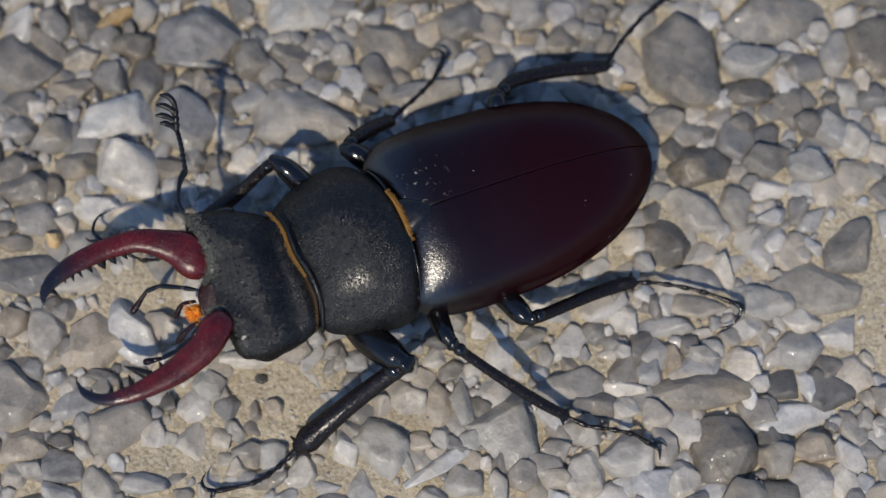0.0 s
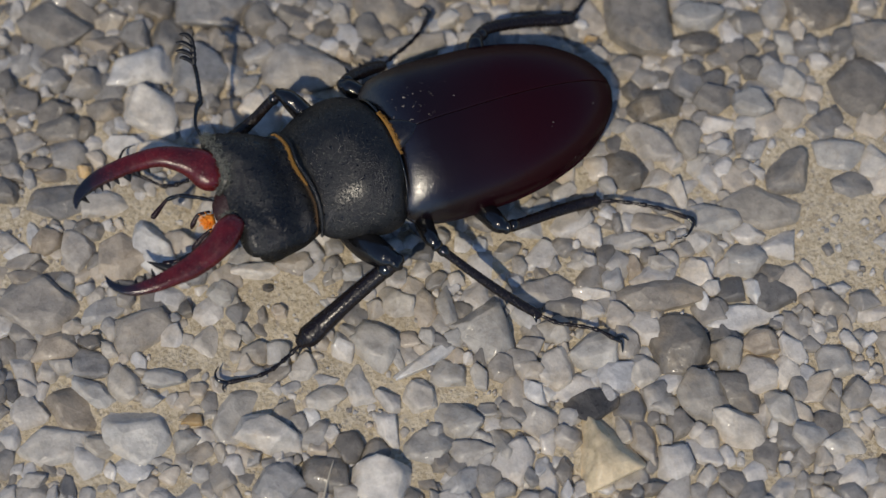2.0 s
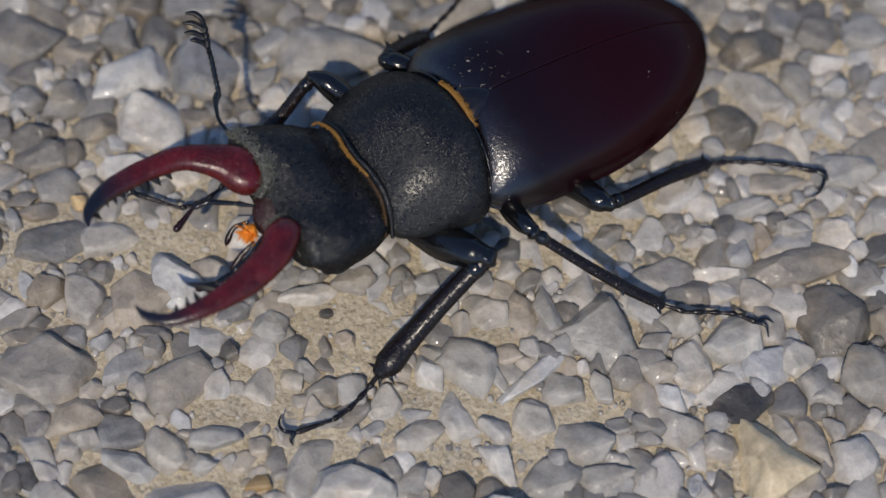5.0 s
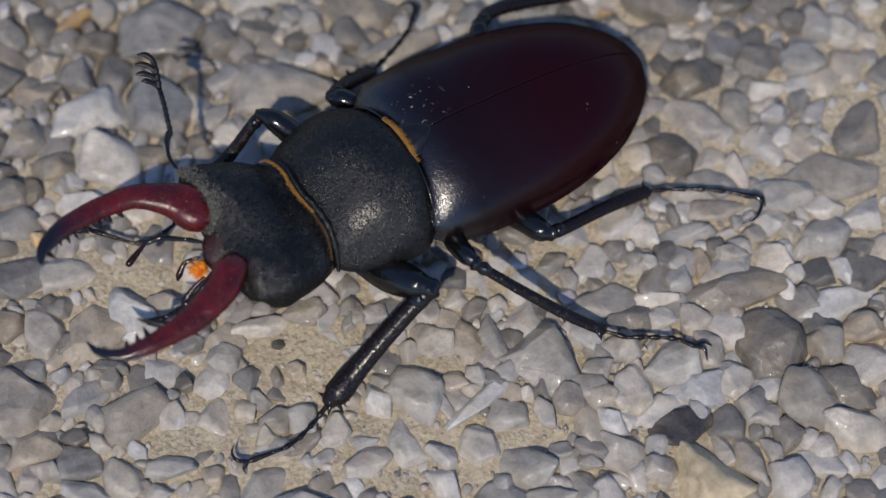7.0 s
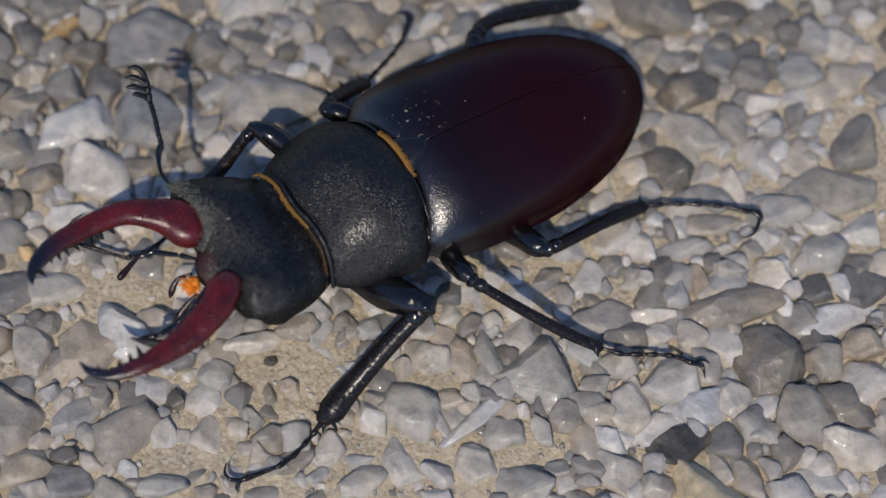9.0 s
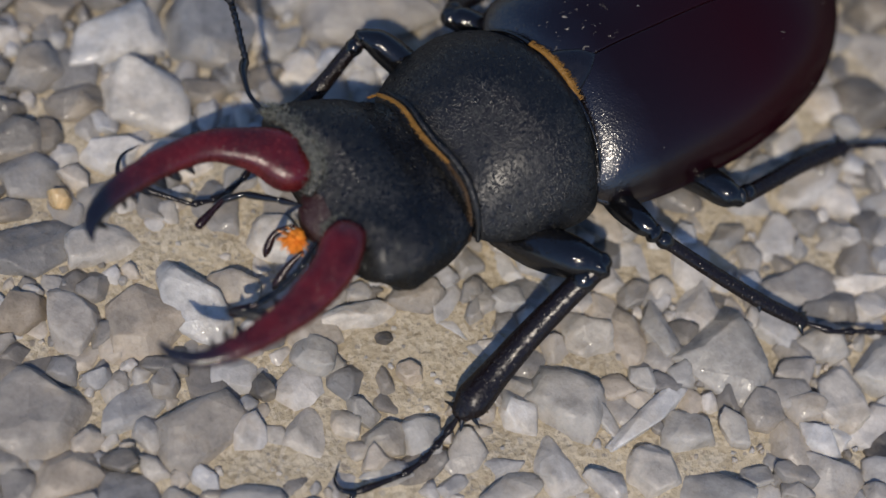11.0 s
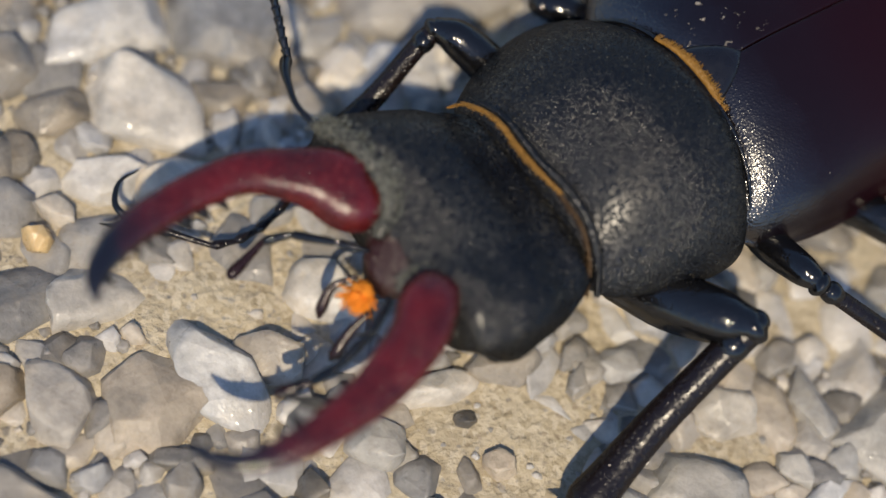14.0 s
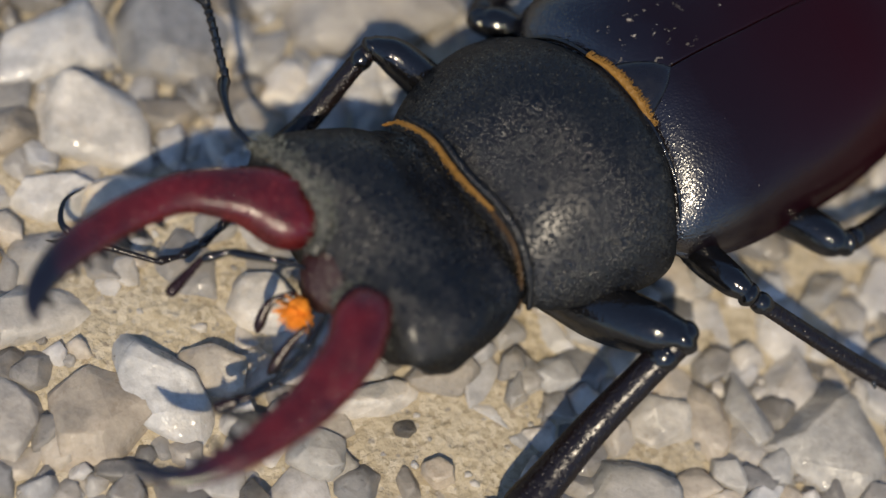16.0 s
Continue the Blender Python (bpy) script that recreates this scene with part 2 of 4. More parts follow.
def polished(name, colour, rough, grain=0.00006, pits=0.0, gloss=0.04):
    n = Nodes(name)
    tint = n.mix(n.noise(700, 4), colour, tuple(c * 1.7 for c in colour))
    normal = n.bump(n.noise(1900, 4, 0.6), grain, 0.5)
    if pits:
        normal = n.bump(n.ramp(n.cells(3400), (0.1, 0.0), (0.4, 1.0)), pits, 0.8, normal)
    return glossed(n, tint, n.ramp(n.noise(1200, 3), (0.3, rough * 0.75), (0.7, rough * 1.4)), normal, gloss, gloss * 2)


mortar = sandy_mortar()
grained = chitin_grained("grained_black_chitin", 0.14, 0.22, 0.33)
headed = chitin_grained("downy_black_chitin", 0.22, 0.25, 0.3)
socket = chitin_grained("grey_downy_chitin", 0.95, 0.9, 0.35, (0.02, 0.02, 0.018))
snout = chitin_grained("red_brown_grained_chitin", 0.3, 0.4, 0.35, (0.028, 0.005, 0.0055))
maroon = elytra_shell()
jaw_red = jaw()
leg_black = polished("polished_black_chitin", (0.004, 0.004, 0.0045), 0.13, 0.00004, 0.00002, 0.075)
shin_black = polished("pitted_brown_black_chitin", (0.007, 0.0045, 0.0045), 0.24, 0.0001, 0.00006, 0.045)
dull_black = polished("dull_black_chitin", (0.008, 0.008, 0.009), 0.4, 0.00015)
red_brown = polished("red_brown_chitin", (0.012, 0.003, 0.0035), 0.22, 0.00012, 0.0, 0.05)
gold = polished("golden_hair", (0.2, 0.1, 0.017), 0.5, 0.0006)
orange = polished("orange_brush", (0.62, 0.2, 0.012), 0.65, 0.0003)
dry = polished("dry_straw", (0.36, 0.32, 0.25), 0.5, 0.0002)
downy = polished("grey_down", (0.13, 0.135, 0.115), 0.5, 0.0004)
brown_hair = polished("brown_hair", (0.05, 0.026, 0.008), 0.45, 0.0005)
blue_black = polished("smooth_black_chitin", (0.006, 0.006, 0.009), 0.3, 0.00002, 0.0, 0.06)


# ---- mesh helpers, sizes in millimetres ----
def part(name, bm, material, parent=None, label="", smooth=True):
    mesh = bpy.data.meshes.new(name)
    for v in bm.verts:
        v.co *= MM
    bmesh.ops.recalc_face_normals(bm, faces=bm.faces[:])
    bm.to_mesh(mesh)
    bm.free()
    for p in mesh.polygons:
        p.use_smooth = smooth
    mesh.materials.append(material)
    ob = new(name, mesh)
    ob.parent = parent
    return tagged(ob, label)


def curve_points(points, steps):
    """A smooth run through the control rows."""
    p = np.array(points, float)
    p = np.vstack([2 * p[0] - p[1], p, 2 * p[-1] - p[-2]])
    rows = []
    for i in range(1, len(p) - 2):
        for s in range(steps):
            t = s / steps
            a, b, c, d = p[i - 1], p[i], p[i + 1], p[i + 2]
            rows.append(0.5 * (2 * b + (c - a) * t + (2 * a - 5 * b + 4 * c - d) * t**2 + (3 * b - a - 3 * c + d) * t**3))
    rows.append(p[-2])
    return np.array(rows)


def rings(bm, loops):
    """Skin closed loops of equal count, with both ends capped."""
    made = [[bm.verts.new(v) for v in loop] for loop in loops]
    n = len(made[0])
    for a, b in zip(made, made[1:]):
        for i in range(n):
            bm.faces.new((a[i], a[(i + 1) % n], b[(i + 1) % n], b[i]))
    for end in (made[0], made[-1]):
        bm.faces.new(end)
    return bm


def tube(points, steps=4, sides=10, flat=1.0, bm=None, square=1.0):
    """A tapering limb along rows of x, y, z, radius; flat: height over width; square: under 1, the section has flat faces and edges."""
    bm = bm or bmesh.new()
    run = curve_points(points, steps)
    loops = []
    for i, row in enumerate(run):
        ahead = Vector(run[min(i + 1, len(run) - 1)][:3] - run[max(i - 1, 0)][:3]).normalized()
        side = ahead.cross(Vector((0, 0, 1)))
        side = side.normalized() if side.length > 0.05 else Vector((1, 0, 0))
        up = side.cross(ahead)
        r = max(row[3], 0.02)
        loops.append([Vector(row[:3]) + side * (r * math.copysign(abs(math.cos(a)) ** square, math.cos(a))) + up * (r * flat * math.copysign(abs(math.sin(a)) ** square, math.sin(a))) for a in (2 * math.pi * k / sides for k in range(sides))])
    for end, inner in ((0, 1), (-1, -2)):
        out = Vector(run[end][:3]) - Vector(run[inner][:3])
        if run[end][3] > 0.15 and out.length > 0:
            middle, push = Vector(run[end][:3]), out.normalized() * run[end][3]
            caps = [[middle + push * far + (v - middle) * size for v in loops[end]] for far, size in ((0.4, 0.86), (0.68, 0.52), (0.78, 0.15))]
            loops = caps[::-1] + loops if end == 0 else loops + caps
    return rings(bm, loops)


def spike(base, tip, radius, bm, sides=6):
    """A pointed tooth or spine."""
    base, tip = Vector(base), Vector(tip)
    middle = base.lerp(tip, 0.55)
    return tube([(*base, radius), (*middle, radius * 0.62), (*tip, 0.03)], 2, sides, 1.0, bm)


def fringe(rows, lean, seed):
    """A dense row of short hairs over a soft core, combed one way."""
    bm = tube(rows, 5, 10, 0.8)
    hair_at = random.Random(seed)
    for x, y, z, r in curve_points(rows, 45):
        root = Vector((x, y, z)) + Vector((hair_at.uniform(-0.6, 0.6), hair_at.uniform(-0.2, 0.2), hair_at.uniform(0.2, 0.9))) * r
        spike(root, root + Vector(lean) * hair_at.uniform(0.4, 1.1) + Vector((0, hair_at.uniform(-0.16, 0.16), 0)), 0.045, bm, 4)
    return bm


def sections(rows, steps=6, sides=56, upper=2.3, lower=2.6, skew=0.0, shield=False):
    """A body lofted through rows of x, y centre, half width, z of the rim, height above it, depth below it, bow of the section towards the tail."""
    loops = []
    for x, yc, w, z, up, down, bow in curve_points(rows, steps):
        loop = []
        for k in range(sides):
            a = 2 * math.pi * k / sides
            c, s = math.cos(a), math.sin(a)
            power = upper if s > 0 else lower
            y = math.copysign(abs(c) ** (2 / power), c)
            h = abs(s) ** (2 / power) * (up if s > 0 else -down)
            if shield:
                # low dome that meets its rim at an angle, tucked in below the rim
                y = c if s > 0 else c * (1 - 0.13 * min(1.0, -4 * s))
                h = up * (1 - abs(c) ** 2.5) ** 0.72 if s > 0 else h
            loop.append(Vector((x + bow * (1 - y * y) + skew * w * y, yc + w * y, z + h)))
        loops.append(loop)
    return rings(bmesh.new(), loops)


# ---- ground and stones ----
GROUND_Z = -0.5


def sand_patch(x, y):
    """1 where the mortar lies bare: before the beetle's cheek, between its jaws, and at the outer edges."""
    spots = ((-19.5, -11, 8.5, 6.0), (-31, 5.5, 8, 4.0), (56, -22, 12, 14), (21, 31, 9, 4), (-33, -14, 5, 4), (-12, -22, 5, 4), (-2, -29.5, 10, 3.2), (-15.5, -27.5, 4.5, 3.5), (-9, -25.5, 6, 2.4))
    return max(math.exp(-(((x - cx) / a) ** 2) - ((y - cy) / b) ** 2) for cx, cy, a, b in spots)


def bed(x, y):
    """Height of the mortar: nearly flush with the stones in the sandy patches, deeper in the loose gravel."""
    k = min(1.0, max(0.0, (y - 2 + 0.25 * x) / 22))
    loose = math.exp(-(((x - 30) / 32) ** 2) - ((y + 36) / 16) ** 2)
    return GROUND_Z - 0.5 * k * k * (3 - 2 * k) - 0.55 * loose + 0.45 * sand_patch(x, y)


def make_ground():
    bm = bmesh.new()
    # fine sheet round the beetle, coarse apron out to the horizon, in one mesh
    ticks = [-6000, -1500, -500, -200, -110, *np.arange(-84, 96.1, 1.5), 130, 240, 500, 1500, 6000]
    grid = []
    for y in ticks:
        row = []
        for x in ticks:
            p = Vector((x, y, 0))
            lift = 0.55 * noise.noise(p * 0.11) + 0.35 * noise.noise(p * 0.31 + Vector((3, 7, 1))) + 0.16 * noise.noise(p * 0.8)
            row.append(bm.verts.new((x, y, bed(x, y) + lift * 0.8)))
        grid.append(row)
    for a, b in zip(grid, grid[1:]):
        for i in range(len(ticks) - 1):
            bm.faces.new((a[i], a[i + 1], b[i + 1], b[i]))
    ob = part("ground", bm, mortar)
    return tagged(ob, "sandy worn mortar bed set with crushed limestone chippings", "ground", kind="structure")


ground = make_ground()


rng = np.random.default_rng(11)


def chip_shape(length, width, height, sides=5, cuts=2, wear=3, faces_at=()):
    """An angular chip of crushed stone: a block cut by side, crown and foot planes, its edges and corners worn round. Gives points and faces."""
    bm = bmesh.new()
    bmesh.ops.create_cube(bm, size=2.3)
    planes = []
    start = rng.uniform(0, 2 * math.pi)
    for k in range(sides):
        a = start + 2 * math.pi * (k + rng.uniform(-0.3, 0.3)) / sides
        if faces_at:
            a = radians(faces_at[k])
        planes.append((math.cos(a), math.sin(a), rng.uniform(-0.1, 0.55), rng.uniform(0.7, 0.95) * (0.6 if faces_at else 1)))
    planes.append((rng.uniform(-0.34, 0.34), rng.uniform(-0.34, 0.34), 1, rng.uniform(0.5, 0.72)))
    for _ in range(int(rng.integers(2, 5))):
        a = rng.uniform(0, 2 * math.pi)
        planes.append((math.cos(a), math.sin(a), rng.uniform(0.5, 1.5), rng.uniform(0.66, 0.9)))
    for x, y, z, reach in planes:
        way = Vector((x, y, z)).normalized()
        cut = bmesh.ops.bisect_plane(bm, geom=bm.verts[:] + bm.edges[:] + bm.faces[:], plane_co=way * reach, plane_no=way, clear_outer=True)
        edges = [e for e in cut["geom_cut"] if isinstance(e, bmesh.types.BMEdge)]
        if len(edges) > 2:
            bmesh.ops.edgeloop_fill(bm, edges=edges)
    bmesh.ops.remove_doubles(bm, verts=bm.verts[:], dist=0.05)
    bmesh.ops.triangulate(bm, faces=bm.faces[:])
    bmesh.ops.subdivide_edges(bm, edges=bm.edges[:], cuts=cuts, use_grid_fill=True)
    for _ in range(wear):
        bmesh.ops.smooth_vert(bm, verts=bm.verts[:], factor=0.26, use_axis_x=True, use_axis_y=True, use_axis_z=True)
    bmesh.ops.triangulate(bm, faces=[f for f in bm.faces if len(f.verts) > 4])
    bmesh.ops.recalc_face_normals(bm, faces=bm.faces[:])
    v = np.array([p.co[:] for p in bm.verts])
    faces = [[p.index for p in f.verts] for f in bm.faces]
    bm.free()
    seed = Vector(rng.uniform(-50, 50, 3))
    v *= np.array([1 + 0.07 * noise.noise(Vector(q) * 1.5 + seed) + 0.045 * noise.noise(Vector(q) * 3.5 + seed) for q in v])[:, None]
    low, top = v.min(0), v.max(0)
    v = (v - (low + top) / 2) / (top - low)
    return v * (length, width, height), faces


TAKEN = []


def stone(x, y, length, width, turn, material, top=None, sides=0, faces_at=()):
    """One chipping bedded in the mortar: centre, length and width across, and the way that it lies."""
    big = max(length, width)
    height = (0.55 + 0.2 * rng.random()) * min(length, width) + 0.8
    v, faces = chip_shape(length * (1.14 if y < 10 else 1.08), width * (1.14 if y < 10 else 1.08), height, sides or int(rng.integers(4, 7)), 3, int(rng.integers(1, 3)), faces_at)
    lean = 0.05 if faces_at else 0.28
    tilt = Euler((rng.uniform(-lean, lean), rng.uniform(-lean, lean), 0)).to_matrix()
    v = v @ np.array(tilt).T
    crown = (0.25 + 0.15 * min(length, width) + rng.uniform(-0.35, 0.5)) if top is None else top + 0.4
    mesh = bpy.data.meshes.new("stone")
    mesh.from_pydata((v * MM).tolist(), [], faces)
    mesh.polygons.foreach_set("use_smooth", [True] * len(mesh.polygons))
    mesh.materials.append(material)
    ob = new("stone", mesh)
    ob.parent = ground
    ob.matrix_basis = pose(x * MM, y * MM, (crown - v[:, 2].max()) * MM, 0, 0, turn)
    TAKEN.append((x, y, length / 2, width / 2, radians(turn)))
    return ob


def covered(x, y, grow):
    """Whether a place lies on a stone that has been laid, enlarged by grow."""
    for cx, cy, a, b, turn in NEAR.get((int(x // 8), int(y // 8)), ()):
        dx, dy = x - cx, y - cy
        u = (dx * math.cos(turn) + dy * math.sin(turn)) / (a + grow)
        w = (dy * math.cos(turn) - dx * math.sin(turn)) / (b + grow)
        if u * u + w * w < 1:
            return True
    return False


NEAR = {}


def remember(row):
    for i in range(-1, 2):
        for j in range(-1, 2):
            NEAR.setdefault((int(row[0] // 8) + i, int(row[1] // 8) + j), []).append(row)


def scatter(name, tries, sizes, area, grow, cuts, material, tops, bare):
    """Small chips between the laid stones, joined; tops: how high their crowns reach."""
    verts, faces, count = [], [], 0
    shapes = [chip_shape(1, 1, 1, 4 + k % 3, cuts, 1) for k in range(60)]
    for _ in range(tries):
        x, y = rng.uniform(area[0], area[1]), rng.uniform(area[2], area[3])
        size = sizes[0] + (sizes[1] - sizes[0]) * rng.random() ** 1.6
        if covered(x, y, size * grow) or rng.random() < bare(x, y):
            continue
        v, f = shapes[int(rng.integers(60))]
        turn = rng.uniform(0, 2 * math.pi)
        w, h = size * rng.uniform(0.6, 0.95), size * rng.uniform(0.6, 0.9)
        m = np.array(Euler((rng.uniform(-0.3, 0.3), rng.uniform(-0.3, 0.3), turn)).to_matrix())
        q = (v * (size * 1.14, w * 1.14, h)) @ m.T
        q += (x, y, rng.uniform(*tops) - q[:, 2].max())
        base = count
        verts.append(q)
        faces += [[base + k for k in row] for row in f]
        count += len(q)
        remember((x, y, size / 2, w / 2, turn))
    mesh = bpy.data.meshes.new(name)
    mesh.from_pydata((np.vstack(verts) * MM).tolist(), [], faces)
    mesh.polygons.foreach_set("use_smooth", [True] * len(mesh.polygons))
    mesh.materials.append(material)
    ob = new(name, mesh)
    ob.parent = ground
    return tagged(ob, kind="stuff")


def bare_of_gravel(x, y):
    return 1.0 if sand_patch(x, y) > 0.42 + 0.3 * noise.noise(Vector((x, y, 0)) * 0.3) else 0.0


# ---- the beetle ----
beetle = new("stag_beetle")
tagged(beetle, "male stag beetle, maroon wing cases, red antler jaws, standing on gravel", "beetle")


def make_body():
    # pronotum: broad shield, rim along each side
    bm = sections([
        (-11.8, 0.3, 6.6, 9.0, 2.0, 3.2, 0.3), (-11.4, 0.3, 7.4, 9.0, 3.2, 4.2, 0.6), (-10.4, 0.3, 8.2, 8.9, 4.0, 5.0, 0.6), (-8.4, 0.5, 9.1, 8.8, 5.2, 5.4, 0.6),
        (-5.4, 0.6, 9.9, 8.7, 6.2, 5.6, 0.9), (-3.2, 0.6, 10.0, 8.7, 6.0, 5.4, 1.3), (-1.6, 0.6, 9.4, 8.8, 5.4, 5.0, 1.6), (-0.7, 0.7, 8.3, 9.0, 4.3, 4.4, 1.9)], upper=2.75, lower=2.4, skew=-0.09, shield=True)
    middle = Vector((-9.0, 0.5, 8.5))
    bmesh.ops.translate(bm, verts=bm.verts[:], vec=-middle)
    pronotum = part("pronotum", bm, grained, beetle, "black finely grained chest shield")
    pronotum.location = middle * MM
    # head: broad block, widest at the front corners, with a raised crest
    bm = sections([
        (-10.8, 0.2, 6.2, 9.0, 2.2, 3.4, 0.0), (-12.2, 0.2, 7.0, 9.2, 2.7, 3.8, 0.0), (-14.2, 0.3, 8.0, 9.5, 3.1, 4.2, -0.1), (-16.6, 0.5, 8.7, 9.8, 3.2, 4.3, -0.3),
        (-18.8, 0.8, 9.0, 10.1, 2.9, 4.2, -0.5), (-20.4, 0.9, 8.8, 10.3, 2.4, 3.8, -0.4), (-21.1, 1.0, 8.0, 10.3, 1.5, 3.0, -0.3)], upper=3.4, lower=2.4, skew=-0.09)
    for v in bm.verts:
        x, y, z = v.co
        if z > 10.5:
            # hollow above the mouth, low brow on each side behind the jaw sockets, shallow dip before the neck
            hollow = math.exp(-(((x + 21.5) / 2.6) ** 2) - ((y - 0.4) / 3.4) ** 2)
            brow = sum(math.exp(-(((x + 18.6 + 0.25 * abs(y - m)) / 1.5) ** 2) - ((y - m) / 2.6) ** 2) for m in (6.4, -4.6))
            dip = math.exp(-(((x + 13.2) / 1.5) ** 2))
            v.co.z = z - 1.3 * hollow + 0.5 * brow - 0.45 * dip + 0.12 * noise.noise(v.co * 0.8)
        elif y < -5.0:
            # the cheek steps in behind the jaw and bulges at the eye
            v.co.y += 0.9 * math.exp(-(((x + 19.6) / 0.9) ** 2)) - 0.35 * math.exp(-(((x + 17.4) / 1.1) ** 2))
    head = part("head", bm, headed, beetle, "black grained head with rounded cheeks")
    for y in (9.2, -7.3):
        eye = bmesh.new()
        bmesh.ops.create_uvsphere(eye, u_segments=16, v_segments=10, radius=1.0)
        for v in eye.verts:
            v.co = Vector((v.co.x * 1.5 - 17.6, v.co.y * 0.9 + y, v.co.z * 0.9 + 9.0))
        part("eye", eye, leg_black, head, "small glossy black eye")
    for rows in ([(-21.2, 9.8, 12.0, 0.35), (-20.8, 8.7, 12.8, 0.6), (-20.1, 6.9, 13.35, 0.66), (-19.8, 4.6, 13.4, 0.6), (-20.2, 2.8, 13.0, 0.52), (-21.5, 1.7, 12.1, 0.4)],
                 [(-22.2, -1.7, 11.9, 0.2), (-21.1, -1.6, 12.4, 0.32), (-20.0, -2.4, 12.5, 0.38), (-19.6, -4.1, 12.1, 0.38), (-20.1, -5.8, 11.4, 0.25)]):
        bm = tube([(x, y, z - 0.62, r * 1.1) for x, y, z, r in rows], 6, 12, 0.6)
        hair_at = random.Random(5)
        hairs = bmesh.new()
        for x, y, z, r in curve_points(rows, 130 if rows[0][1] > 0 else 50):
            root = Vector((x + hair_at.uniform(-0.55, 1.0), y + hair_at.uniform(-0.3, 0.3), z - 0.45))
            spike(root, root + Vector((hair_at.uniform(-0.6, 0.3), hair_at.uniform(-0.4, 0.4), hair_at.uniform(0.15, 0.5))), 0.045, hairs, 4)
        part("ridge", bm, socket, head, "raised grained rim round the jaw socket")
        part("down", hairs, downy, head, "fringe of short grey hairs")
    bm = sections([(-18.4, 0.5, 3.0, 10.3, 1.2, 2.0, -0.2), (-20.2, 0.4, 2.9, 10.4, 1.25, 2.0, -0.3), (-21.5, 0.2, 2.4, 10.3, 0.9, 1.8, -0.4), (-22.5, 0.0, 1.5, 10.0, 0.5, 1.2, -0.4)], 4, 28)
    part("clypeus", bm, snout, head, "dark red-brown snout plate")
    # golden hair fringes in the two joints
    part("front_fringe", fringe([(-12.6, 7.6, 10.2, 0.08), (-12.3, 6.6, 11.9, 0.15), (-11.65, 4.6, 12.75, 0.19), (-11.6, 2.3, 13.05, 0.21), (-11.45, 0.8, 13.1, 0.2), (-10.85, -1.6, 12.95, 0.12)], (-0.35, 0.0, 0.06), 3), gold, beetle, "golden hair fringe behind the head")
    part("front_fringe", fringe([(-10.95, -1.3, 12.92, 0.12), (-10.65, -3.8, 12.25, 0.13), (-11.0, -5.7, 11.05, 0.12), (-11.6, -7.0, 9.4, 0.06)], (-0.3, 0.0, 0.05), 4), brown_hair, beetle, "dark brown hair fringe behind the head")
    part("rear_fringe", fringe([(0.4, 4.8, 13.0, 0.1), (0.9, 3.4, 13.4, 0.2), (1.25, 1.6, 13.55, 0.28), (1.35, 0.0, 13.45, 0.25), (1.3, -1.6, 13.1, 0.1)], (0.45, 0.0, 0.02), 5), gold, beetle, "golden hair fringe before the wing cases")
    # thin bright bead along the hind edge of the shield
    bm = tube([(-1.4, 9.2, 9.6, 0.1), (-0.2, 7.4, 11.6, 0.16), (0.6, 4.6, 12.9, 0.16), (1.1, 1.0, 13.3, 0.16), (1.2, -2.4, 13.0, 0.16), (0.9, -5.4, 11.9, 0.16), (0.3, -7.6, 10.0, 0.1)], 6, 8)
    part("hind_rim", bm, leg_black, beetle, "thin polished bead")
    bm = tube([(-11.9, 6.8, 11.95, 0.1), (-11.2, 4.6, 12.85, 0.2), (-11.1, 2.3, 13.15, 0.26), (-10.95, 0.8, 13.15, 0.24), (-10.35, -1.6, 12.95, 0.28), (-10.15, -3.8, 12.3, 0.3), (-10.45, -5.8, 11.0, 0.3), (-11.0, -7.2, 9.3, 0.2)], 6, 12)
    part("front_rim", bm, grained, beetle, "raised black rim along the shield's front edge")
    # small shield between the wing cases
    bm = sections([(0.9, 1.3, 2.3, 12.5, 0.9, 1.0, 0.0), (2.1, 1.3, 2.0, 12.8, 0.95, 1.0, 0.2), (3.5, 1.3, 1.2, 13.1, 0.8, 1.0, 0.2), (4.6, 1.3, 0.15, 13.2, 0.4, 0.6, 0.0)], 4, 20)
    part("scutellum", bm, blue_black, beetle, "small black shield between the wing cases")
    # underside of chest and abdomen
    bm = sections([(-0.6, 1.0, 7.6, 7.6, 2.5, 4.2, 0), (4.0, 1.4, 9.2, 7.2, 2.5, 4.6, 0), (13.0, 1.7, 9.8, 6.6, 2.5, 4.4, 0), (22.0, 2.0, 8.0, 5.6, 2.0, 3.6, 0), (28.5, 2.2, 4.0, 4.8, 1.2, 2.2, 0), (30.0, 2.2, 1.6, 4.6, 0.5, 1.0, 0)], 5, 36)
    part("abdomen", bm, leg_black, beetle, "glossy black underside")
    return head, pronotum


